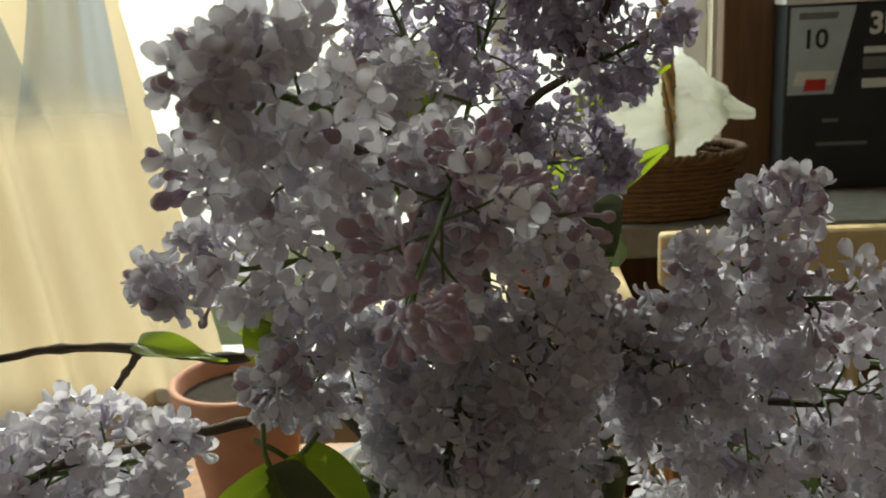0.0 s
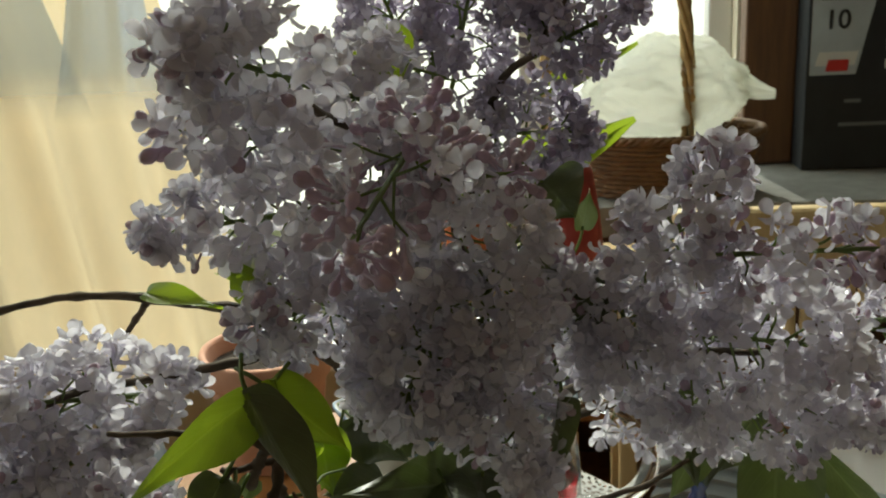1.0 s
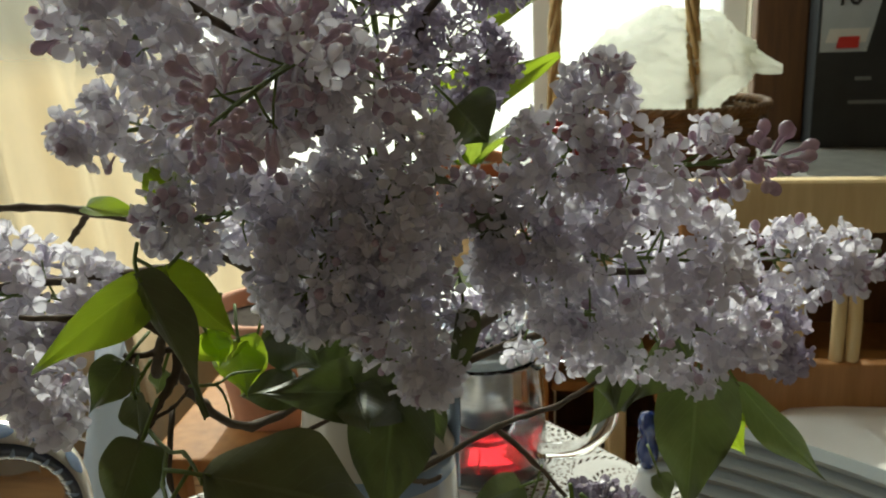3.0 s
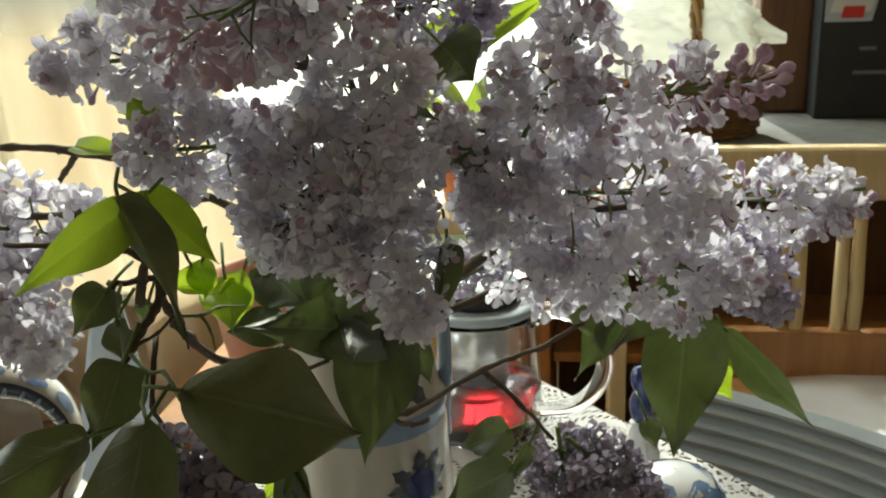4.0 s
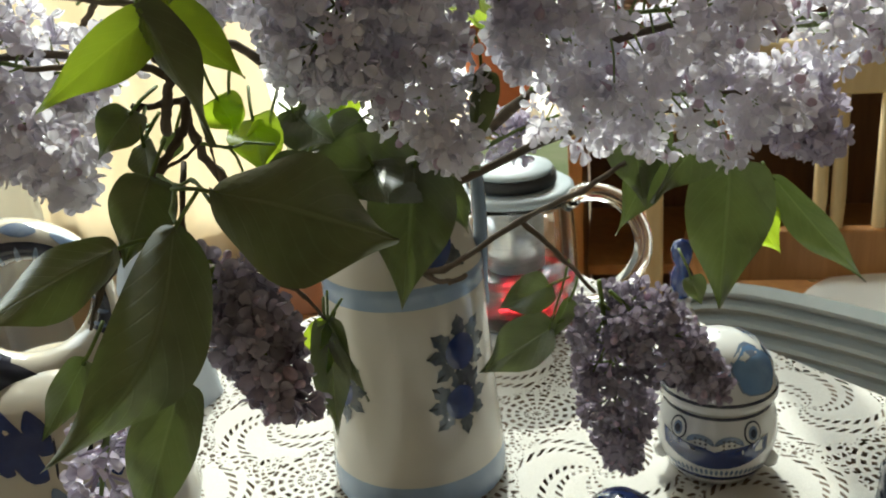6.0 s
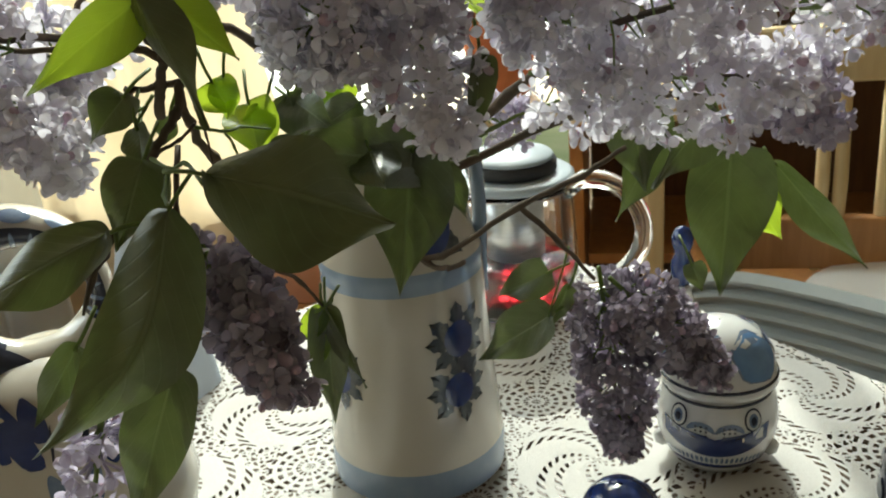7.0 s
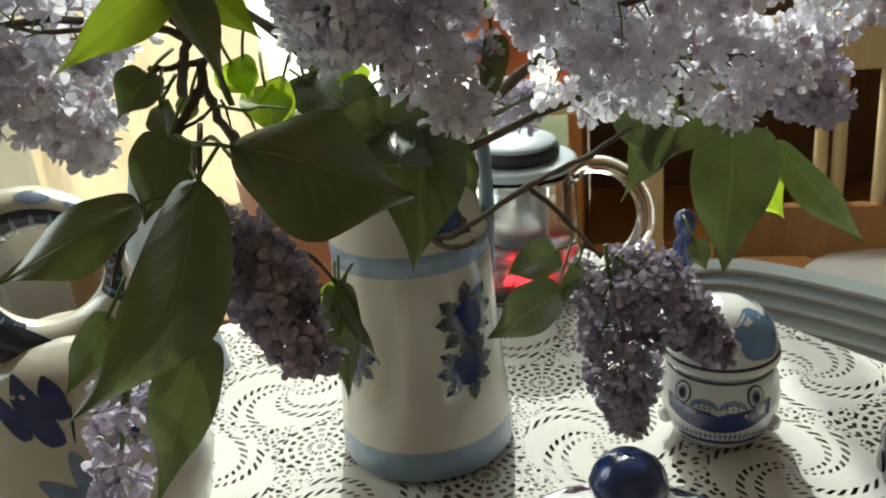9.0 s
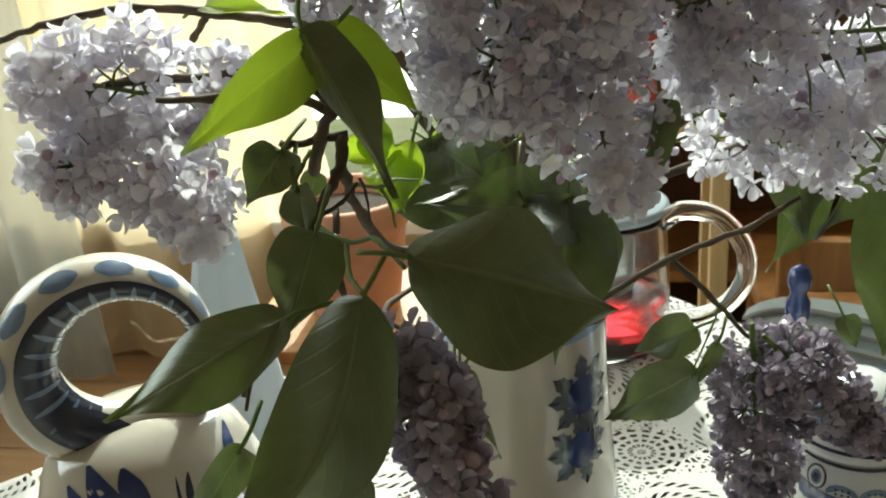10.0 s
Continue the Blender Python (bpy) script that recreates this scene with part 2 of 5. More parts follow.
LID_GREY = surface("grey_blue_lid_plastic", (0.36, 0.41, 0.45), (0.30, 0.35, 0.39), 0.3, scale=20, bump=0.0002, bump_scale=200)
RUBBER = surface("black_rubber", (0.012, 0.012, 0.014), (0.02, 0.02, 0.022), 0.5, scale=60)
RED_TEA = glass_mat("red_fruit_tea", (0.28, 0.008, 0.012), 0.0)
RED_PLASTIC = surface("red_plastic", (0.42, 0.05, 0.04), (0.34, 0.035, 0.03), 0.3, scale=30)
WOOD = surface("orange_pine", (0.42, 0.20, 0.065), (0.30, 0.13, 0.04), 0.38, scale=5, stretch=(8, 8, 1), bump=0.0006, bump_scale=50, obj=0.12)
PALE_WOOD = surface("pale_varnished_wood", (0.78, 0.61, 0.34), (0.68, 0.50, 0.25), 0.35, scale=6, stretch=(10, 10, 1), bump=0.0005, bump_scale=60, obj=0.1)
BROWN_WOOD = surface("dark_brown_frame_wood", (0.16, 0.075, 0.03), (0.09, 0.04, 0.02), 0.45, scale=5, stretch=(10, 10, 1), bump=0.0005, bump_scale=60)
PLASTIC = surface("weathered_garden_plastic", (0.40, 0.435, 0.44), (0.33, 0.365, 0.37), 0.42, scale=9, bump=0.0004, bump_scale=160)
TERRACOTTA = surface("terracotta", (0.55, 0.19, 0.08), (0.42, 0.13, 0.06), 0.75, scale=14, bump=0.0008, bump_scale=90)
# Lighter copy of TERRACOTTA: sun on the window pot put into the colour.
SUNLIT_TERRACOTTA = surface("sunlit_terracotta", (0.72, 0.42, 0.30), (0.60, 0.32, 0.22), 0.8, scale=12, bump=0.0008, bump_scale=90)
NAPKIN = translucent(surface("pale_blue_paper", (0.52, 0.56, 0.62), (0.46, 0.50, 0.56), 0.8, scale=14, bump=0.0004, bump_scale=120), 0.3, (0.55, 0.6, 0.66))
SOIL = surface("dark_soil", (0.05, 0.035, 0.025), (0.025, 0.018, 0.012), 0.95, scale=60, bump=0.004, bump_scale=120)
WICKER = surface("brown_wicker", (0.17, 0.09, 0.035), (0.10, 0.05, 0.02), 0.6, scale=40, bump=0.0008, bump_scale=200, island=0.3)
STRAW = surface("pale_straw_braid", (0.55, 0.40, 0.18), (0.40, 0.27, 0.11), 0.55, scale=60, bump=0.0006, bump_scale=250, island=0.2)
BAG = translucent(surface("thin_white_bag", (0.82, 0.84, 0.80), (0.72, 0.74, 0.70), 0.35, scale=12, bump=0.003, bump_scale=30), 0.75, (0.97, 0.97, 0.90))
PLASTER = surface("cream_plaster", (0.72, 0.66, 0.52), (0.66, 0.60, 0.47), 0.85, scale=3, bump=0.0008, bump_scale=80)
# For walls out of view: kept dark so they return little fill light.
LOW_BOUNCE_PLASTER = surface("low_bounce_brown_wall", (0.34, 0.28, 0.21), (0.28, 0.23, 0.17), 0.85, scale=3, bump=0.0008, bump_scale=80)
WHITE_PAINT = surface("white_window_paint", (0.80, 0.79, 0.76), (0.74, 0.73, 0.70), 0.4, scale=7, bump=0.0003, bump_scale=70)
SILL = surface("grey_stone_sill", (0.24, 0.235, 0.21), (0.17, 0.165, 0.15), 0.5, scale=30, bump=0.0004, bump_scale=160)
FLOOR = surface("brown_floorboard", (0.30, 0.17, 0.08), (0.20, 0.11, 0.05), 0.4, scale=4, stretch=(1, 10, 1), bump=0.0006, bump_scale=40, obj=0.15)
# Unseen ceiling, toned down for the same reason: less bounce from above.
CEIL = surface("low_bounce_ceiling", (0.45, 0.36, 0.25), (0.38, 0.30, 0.20), 0.9, scale=3, bump=0.0006, bump_scale=60)
SHEER = translucent(surface("cream_sheer_curtain", (0.70, 0.56, 0.36), (0.50, 0.43, 0.33), 0.9, scale=3.5, stretch=(2.5, 2.5, 1), bump=0.0006, bump_scale=400), 0.50, (0.82, 0.67, 0.44))
BLUE_SHEER = see_through(translucent(surface("grey_blue_curtain", (0.44, 0.50, 0.58), (0.50, 0.48, 0.44), 0.9, scale=2.2, stretch=(3, 3, 1), bump=0.0006, bump_scale=400), 0.72, (0.58, 0.67, 0.82)), 0.22)


def fading_hem(m, low, high):
    """Fades the cloth out towards the hem: clear at height low, as dense as the rest at height high."""
    nt = m.node_tree
    out = nt.nodes["Material Output"].inputs[0]
    last = out.links[0].from_node
    tc = nt.nodes.new("ShaderNodeTexCoord")
    sep = nt.nodes.new("ShaderNodeSeparateXYZ")
    nt.links.new(tc.outputs["Object"], sep.inputs[0])
    fade = node(nt, "ShaderNodeMapRange", **{"From Min": low, "From Max": high, "To Min": 1.0, "To Max": 0.22})
    fade.interpolation_type = "SMOOTHSTEP"
    nt.links.new(sep.outputs[2], fade.inputs[0])
    nt.links.new(fade.outputs[0], last.inputs[0])
    return m


HEM_SHEER = fading_hem(see_through(translucent(surface("fading_hem_grey_blue_curtain", (0.34, 0.42, 0.54), (0.42, 0.44, 0.46), 0.9, scale=2.2, stretch=(3, 3, 1), bump=0.0006, bump_scale=400), 0.66, (0.48, 0.60, 0.80)), 0.22), 1.03, 1.20)
CARTON = surface("black_printed_carton", (0.018, 0.020, 0.024), (0.03, 0.033, 0.038), 0.55, scale=10, bump=0.0002, bump_scale=150, spec=0.5)
LABEL = surface("silver_label", (0.50, 0.57, 0.64), (0.42, 0.49, 0.56), 0.35, scale=20)
WHITE_PRINT = surface("white_print", (0.75, 0.76, 0.76), (0.68, 0.69, 0.7), 0.5, scale=20)
RED_PRINT = surface("red_print", (0.60, 0.03, 0.03), (0.5, 0.03, 0.03), 0.45, scale=20)
GREY_PRINT = surface("grey_print", (0.20, 0.21, 0.22), (0.16, 0.17, 0.18), 0.5, scale=20)
GRASS = surface("pale_ground_outside", (0.30, 0.28, 0.16), (0.16, 0.19, 0.07), 0.95, scale=0.8, bump=0.02, bump_scale=6)


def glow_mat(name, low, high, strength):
    """A plain distance outside the window that emits its sunlit brightness itself."""
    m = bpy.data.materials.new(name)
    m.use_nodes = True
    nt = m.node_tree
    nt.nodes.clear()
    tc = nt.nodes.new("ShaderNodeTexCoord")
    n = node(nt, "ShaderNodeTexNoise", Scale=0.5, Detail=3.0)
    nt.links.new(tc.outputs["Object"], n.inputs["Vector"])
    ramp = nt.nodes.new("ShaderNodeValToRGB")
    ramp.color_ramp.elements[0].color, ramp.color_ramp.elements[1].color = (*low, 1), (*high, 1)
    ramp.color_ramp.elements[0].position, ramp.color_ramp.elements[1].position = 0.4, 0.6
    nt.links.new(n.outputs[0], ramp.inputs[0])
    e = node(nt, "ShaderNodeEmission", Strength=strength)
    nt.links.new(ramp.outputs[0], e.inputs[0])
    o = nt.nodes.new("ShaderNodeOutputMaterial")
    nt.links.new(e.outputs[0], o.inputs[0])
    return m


DISTANCE = glow_mat("glowing_distance", (0.93, 0.89, 0.76), (0.96, 0.95, 0.89), 2.6)


# ---- mesh helpers ----
def link_mesh(name, verts, faces, material, parent=None, label="", smooth=True, uvs=None):
    me = bpy.data.meshes.new(name)
    me.from_pydata([tuple(v) for v in verts], [], [tuple(f) for f in faces])
    if smooth:
        me.polygons.foreach_set("use_smooth", [True] * len(me.polygons))
    if uvs is not None:
        layer = me.uv_layers.new(name="uv")
        for loop in me.loops:
            layer.data[loop.index].uv = uvs[loop.vertex_index]
    for mt in material if isinstance(material, (list, tuple)) else (material,):
        me.materials.append(mt)
    me.update()
    ob = new(name, me)
    if parent is not None:
        ob.parent = parent
    if label:
        ob["label"] = label
    return ob


def part(name, bm, material, parent, label="", smooth=False):
    me = bpy.data.meshes.new(name)
    bm.to_mesh(me)
    bm.free()
    me.polygons.foreach_set("use_smooth", [smooth] * len(me.polygons))
    me.materials.append(material)
    ob = new(name, me)
    ob.parent = parent
    if label:
        ob["label"] = label
    return ob


def thing(name, place, label, category, group=""):
    ob = new(name)
    ob.location = place
    ob.empty_display_size = 0.02
    return tagged(ob, label, category, group)


def box(lo, hi, bevel=0.003, segments=2):
    bm = bmesh.new()
    bmesh.ops.create_cube(bm, size=1.0)
    for v in bm.verts:
        v.co = Vector([lo[i] + (v.co[i] + 0.5) * (hi[i] - lo[i]) for i in range(3)])
    if bevel:
        bmesh.ops.bevel(bm, geom=bm.edges[:], offset=bevel, segments=segments, affect="EDGES", profile=0.6)
    return bm


def lathe(profile, steps=56, shape=None):
    """Verts and faces of a turned form from (radius, height) pairs. shape(x, y, z) may bend it."""
    verts, faces = [], []
    for r, z in profile:
        for k in range(steps):
            a = 2 * math.pi * k / steps
            v = (r * math.cos(a), r * math.sin(a), z)
            verts.append(shape(*v) if shape else v)
    for i in range(len(profile) - 1):
        for k in range(steps):
            j = (k + 1) % steps
            faces.append((i * steps + k, i * steps + j, (i + 1) * steps + j, (i + 1) * steps + k))
    return verts, faces


def tube(points, radii, sides=7):
    """A bent round rod through the points."""
    pts = [Vector(p) for p in points]
    if isinstance(radii, (int, float)):
        radii = [radii] * len(pts)
    verts, faces = [], []
    side = None
    for i, p in enumerate(pts):
        d = (pts[min(i + 1, len(pts) - 1)] - pts[max(i - 1, 0)]).normalized()
        if side is None:
            side = d.orthogonal().normalized()
        side = (side - d * side.dot(d)).normalized()
        up = d.cross(side)
        for k in range(sides):
            a = 2 * math.pi * k / sides
            verts.append(p + (side * math.cos(a) + up * math.sin(a)) * radii[i])
    for i in range(len(pts) - 1):
        for k in range(sides):
            j = (k + 1) % sides
            faces.append((i * sides + k, i * sides + j, (i + 1) * sides + j, (i + 1) * sides + k))
    faces.append(tuple(range(sides))[::-1])
    faces.append(tuple(range((len(pts) - 1) * sides, len(pts) * sides)))
    return verts, faces


def smooth_path(points, n=6):
    """Catmull-Rom points through the given ones."""
    p = [Vector(q) for q in points]
    if len(p) < 3:
        return [p[0].lerp(p[-1], i / n) for i in range(n + 1)]
    p = [p[0] * 2 - p[1], *p, p[-1] * 2 - p[-2]]
    out = []
    for i in range(1, len(p) - 2):
        for k in range(n):
            t = k / n
            a, b, c, d = p[i - 1], p[i], p[i + 1], p[i + 2]
            out.append(0.5 * (2 * b + (c - a) * t + (2 * a - 5 * b + 4 * c - d) * t * t + (3 * b - a - 3 * c + d) * t ** 3))
    out.append(p[-2])
    return out


def merge(items):
    verts, faces = [], []
    for v, f in items:
        o = len(verts)
        verts += list(v)
        faces += [tuple(i + o for i in g) for g in f]
    return verts, faces


# ---- the room ----
def slab(name, lo, hi, material, label, bevel=0.0):
    ob = part(name, box(lo, hi, bevel), material, None)
    return tagged(ob, label, "setting", kind="structure")


BACK = 2.60
slab("wall_west_low", (-2.45, -2.3, 0), (-2.3, 2.85, 1.3), PLASTER, "cream wall under the side window")
slab("wall_west_high", (-2.45, -2.3, 2.9), (-2.3, 2.85, 3.4), PLASTER, "cream wall over the side window")
slab("wall_west_far", (-2.45, 2.05, 1.3), (-2.3, 2.85, 2.9), PLASTER, "cream wall beside the side window")
slab("wall_west_near", (-2.45, -2.3, 1.3), (-2.3, 0.25, 2.9), PLASTER, "cream wall beside the side window")
slab("wall_east", (2.3, -2.3, 0), (2.45, 2.85, 3.4), LOW_BOUNCE_PLASTER, "unseen wall beside the cabinet, brown to cut bounced light")
slab("wall_south", (-2.45, -2.45, 0), (2.45, -2.3, 3.4), LOW_BOUNCE_PLASTER, "unseen wall behind the table, brown to cut bounced light")
slab("ceiling", (-2.45, -2.45, 3.4), (2.45, 2.85, 3.52), CEIL, "unseen ceiling, darkened to cut bounced light")
slab("wall_north_right", (0.66, BACK, 0), (2.3, BACK + 0.25, 3.4), PLASTER, "cream plastered wall right of the window")
slab("wall_north_left", (-2.3, BACK, 0), (-2.05, BACK + 0.25, 3.4), PLASTER, "cream plastered wall left of the window")
slab("wall_north_below", (-2.05, BACK, 0), (0.66, BACK + 0.25, 0.30), PLASTER, "low cream wall under the wide window")
slab("wall_north_above", (-2.05, BACK, 3.24), (0.66, BACK + 0.25, 3.4), PLASTER, "cream wall strip above the wide window")
floor = slab("floor", (-2.45, -2.45, -0.12), (2.45, 2.85, -0.02), FLOOR, "brown varnished floorboards")
ground = part("ground", box((-60, 2.9, -1.2), (60, 140, -1.0), 0), GRASS, None)
tagged(ground, "pale dry grass outside the window", "ground", kind="structure")

# Glowing sheet; the sun does not reach its near face.
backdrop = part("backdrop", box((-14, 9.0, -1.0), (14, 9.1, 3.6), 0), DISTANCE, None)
tagged(backdrop, "pale self-glowing distance outside the window", "backdrop", kind="structure")

window = new("window_1")
window.location = (-0.7, BACK + 0.10, 0.30)
tagged(window, "wide white wooden window letting in low sun", "window", kind="structure")


def window_bar(name, lo, hi):
    o = Vector(window.location)
    return part(name, box(Vector(lo) - o, Vector(hi) - o, 0.006), WHITE_PAINT, window)


for zz in ((0.30, 0.37), (3.17, 3.24)):
    window_bar("window_frame", (-2.05, BACK + 0.06, zz[0]), (0.66, BACK + 0.14, zz[1]))
for xx in (-2.05, -1.35, 0.115, 0.60):
    window_bar("window_frame", (xx, BACK + 0.062, 0.37), (xx + 0.06, BACK + 0.138, 3.17))
slab("window_sill", (-2.0, 2.36, 0.36), (0.10, BACK + 0.05, 0.40), WHITE_PAINT, "low white painted window sill", 0.006)

# floorboards
for i in range(30):
    bm = box((-2.3, -0.065, -0.02), (2.3, 0.065, 0.0), 0.002, 1)
    if i == 0:
        board_mesh = bpy.data.meshes.new("floorboard")
        bm.to_mesh(board_mesh)
        board_mesh.materials.append(FLOOR)
    bm.free()
    ob = new("floorboard", board_mesh)
    ob.location = (0, -2.2 + i * 0.16, 0)
    ob.scale = (1, 1.2, 1)
    ob.parent = floor


# ---- curtains ----
def hanging_cloth(name, x0, x1, y, z0, z1, waves, depth, material, label, flare=0.0, seed=1, skirt=0.0, upper=None):
    verts, faces = [], []
    nu, nv = 90, 40
    for j in range(nv + 1):
        z = z0 + (z1 - z0) * j / nv
        for i in range(nu + 1):
            u = i / nu
            left = x0 - skirt * max(0.0, 1 - (z - z0) / 0.36) ** 1.2
            right = x1 + flare * (1 - j / nv)
            # Optional wider top edge, added out of view to throw shade.
            if upper is not None:
                right = max(right, upper - 0.38 * (1 - j / nv))
            x = left + (right - left) * u
            f = math.sin(u * waves * 6.283 + seed) + 0.45 * math.sin(u * waves * 11.7 + seed * 2 + 1.5 * j / nv)
            verts.append((x, y + depth * f * (0.75 + 0.25 * math.sin(j * 0.28 + u * 9)), z + (1 - j / nv) ** 12 * 0.016 * math.sin(u * 8 + seed)))
    for j in range(nv):
        for i in range(nu):
            a = j * (nu + 1) + i
            faces.append((a, a + 1, a + nu + 2, a + nu + 1))
    return tagged(link_mesh(name, verts, faces, material), label, "curtain")


# upper: extra cloth above the view, put there to shade the ring jug.
hanging_cloth("curtain", -1.75, -1.02, 2.33, 0.03, 3.108, 5, 0.034, SHEER, "thin cream sheer curtain glowing with backlight, unseen top widened to block sun", 0.53, upper=-0.50)
hanging_cloth("curtain", -1.72, -1.49, 2.272, 1.01, 3.108, 4.5, 0.006, HEM_SHEER, "short grey-blue sheer curtain beside the cream one", 0.63, 2)
hanging_cloth("curtain", -0.875, -0.835, 2.252, 1.035, 3.108, 2.5, 0.006, HEM_SHEER, "narrow gathered grey-blue curtain strip, flared at its hem", 0.145, 4, 0.10)
v, f = tube([(-2.2, 2.30, 3.12), (0.6, 2.30, 3.12)], 0.014, 12)
rod = thing("curtain_rod", (0, 0, 0), "round wooden rod that carries the curtains", "curtain rod")
link_mesh("rod", v, f, BROWN_WOOD, rod)
hanging_cloth("curtain", -2.0, -1.30, 2.18, 0.03, 3.108, 4, 0.035, BLUE_SHEER, "grey-blue curtain drawn aside by the window", 0.10, 3)

# ---- cabinet by the window ----
cabinet = thing("cabinet", (1.25, 2.25, 0), "low wooden cabinet with a grey stone top", "cabinet")


def cab(name, lo, hi, material, bevel=0.004, label=""):
    o = Vector(cabinet.location)
    return part(name, box(Vector(lo) - o, Vector(hi) - o, bevel), material, cabinet, label)


cab("worktop", (0.10, 2.02, 0.80), (2.25, 2.50, 0.865), SILL, 0.006, "grey worn stone top")
cab("side_panel", (0.14, 2.05, 0.0), (0.17, 2.48, 0.797), WOOD)
cab("side_panel", (2.18, 2.05, 0.0), (2.21, 2.48, 0.797), WOOD)
cab("back_panel", (0.175, 2.46, 0.05), (2.175, 2.48, 0.797), BROWN_WOOD)
cab("shelf", (0.175, 2.07, 0.36), (2.175, 2.455, 0.385), WOOD)
cab("shelf", (0.175, 2.07, 0.05), (2.175, 2.455, 0.075), WOOD)

post = thing("wooden_post", (0.69, 2.40, 0.868), "dark brown upright wooden frame board", "frame")
part("board", box((-0.055, -0.02, 0), (0.06, 0.045, 1.75), 0.006), BROWN_WOOD, post)
part("moulding", box((0.062, -0.012, 0), (0.078, 0.03, 1.75), 0.004), BROWN_WOOD, post)

# printed carton
carton = thing("carton", (1.035, 2.36, 0.866), "black printed cardboard carton with a silver label", "box")
part("box_body", box((-0.285, -0.06, 0), (0.40, 0.13, 0.402), 0.003), CARTON, carton)
part("box_lid", box((-0.290, -0.064, 0.404), (0.405, 0.134, 0.47), 0.004), WHITE_PRINT, carton, "pale grey carton lid")


def panel(name, pts, y, material, parent, label=""):
    """A flat print on a face that looks towards -y."""
    n = len(pts)
    return link_mesh(name, [(x, y, z) for x, z in pts], [tuple(range(n))], material, parent, label, smooth=False)


panel("label", [(-0.278, 0.212), (-0.180, 0.212), (-0.140, 0.398), (-0.278, 0.398)], -0.0612, LABEL, carton, "silver-grey slanted label")
panel("badge", [(-0.268, 0.232), (-0.184, 0.232), (-0.176, 0.262), (-0.26, 0.262)], -0.0622, WHITE_PRINT, carton)
panel("badge", [(-0.245, 0.220), (-0.198, 0.220), (-0.196, 0.245), (-0.24, 0.245)], -0.0630, RED_PRINT, carton, "red badge print")


def lettering(name, text, place, size, material, parent, bold=0.0):
    cu = bpy.data.curves.new(name, "FONT")
    cu.body, cu.size, cu.extrude, cu.offset = text, size, 0.0003, bold
    cu.materials.append(material)
    ob = new(name, cu)
    ob.parent = parent
    ob.location, ob.rotation_euler = place, (radians(90), 0, 0)
    return ob


lettering("lettering", "10", (-0.252, -0.0622, 0.312), 0.056, CARTON, carton, 0.001)
lettering("lettering", "3D", (-0.112, -0.0618, 0.338), 0.062, WHITE_PRINT, carton, 0.002)
panel("print_bar", [(-0.26, 0.372), (-0.18, 0.372), (-0.176, 0.386), (-0.26, 0.386)], -0.0622, GREY_PRINT, carton)
panel("print_bar", [(-0.12, 0.296), (0.02, 0.296), (0.02, 0.310), (-0.12, 0.310)], -0.0612, WHITE_PRINT, carton)
panel("print_bar", [(-0.12, 0.262), (0.12, 0.262), (0.12, 0.288), (-0.12, 0.288)], -0.0612, GREY_PRINT, carton)
panel("print_bar", [(-0.12, 0.222), (-0.035, 0.222), (-0.035, 0.242), (-0.12, 0.242)], -0.0612, WHITE_PRINT, carton)
panel("print_bar", [(-0.20, 0.150), (-0.165, 0.150), (-0.165, 0.158), (-0.20, 0.158)], -0.0612, GREY_PRINT, carton)
panel("print_bar", [(-0.21, 0.098), (-0.10, 0.098), (-0.10, 0.106), (-0.21, 0.106)], -0.0612, GREY_PRINT, carton)


# ---- wicker basket with a bag ----
def basket():
    b = thing("basket", (0.43, 2.16, 0.867), "brown wicker basket with a braided straw handle", "basket")
    for k in range(11):
        z = 0.006 + k * 0.0105
        pts = []
        for i in range(73):
            a = 2 * math.pi * i / 72
            w = 0.004 * math.sin(a * 18 + (k % 2) * math.pi)
            r = 0.145 + 0.025 * z / 0.12 + w
            pts.append((r * 1.15 * math.cos(a), r * 0.75 * math.sin(a), z))
        v, f = tube(pts, 0.0058, 6)
        link_mesh("wicker_rod", v, f, WICKER, b)
    for i in range(36):
        a = 2 * math.pi * i / 36
        v, f = tube([(0.145 * 1.15 * math.cos(a), 0.145 * 0.75 * math.sin(a), 0), (0.17 * 1.15 * math.cos(a), 0.17 * 0.75 * math.sin(a), 0.122)], 0.004, 5)
        link_mesh("stake", v, f, WICKER, b)
    v, f = lathe([(0.001, 0.002), (0.14, 0.002), (0.14, 0.008), (0.001, 0.008)], 40, lambda x, y, z: (x * 1.15, y * 0.75, z))
    link_mesh("bottom", v, f, WICKER, b)
    rim = []
    for s in (0, 1, 2):
        pts = []
        for i in range(145):
            a = 2 * math.pi * i / 144
            w = 24 * a + s * 2.094
            r = 0.172 + 0.006 * math.cos(w)
            pts.append((r * 1.15 * math.cos(a), r * 0.75 * math.sin(a), 0.125 + 0.006 * math.sin(w)))
        rim.append(tube(pts, 0.006, 5))
    v, f = merge(rim)
    link_mesh("rim", v, f, WICKER, b)
    # braided arch over the basket, twisted of four straws
    strands = []
    for s in range(4):
        pts = []
        for i in range(121):
            t = i / 120
            a = math.pi * t
            side, z = (1 - math.copysign(abs(math.cos(a)) ** 0.55, math.cos(a))) / 2, 0.11 + 0.50 * math.sin(a) ** 0.8
            x, y = -0.249 + 0.284 * side, 0.040 + -0.110 * side
            w = 34 * t + s * 1.571
            pts.append((x + 0.009 * math.cos(w), y + 0.007 * math.sin(w), z))
        strands.append(tube(pts, 0.0066, 6))
    v, f = merge(strands)
    link_mesh("handle", v, f, STRAW, b, "braided straw handle")
    return b


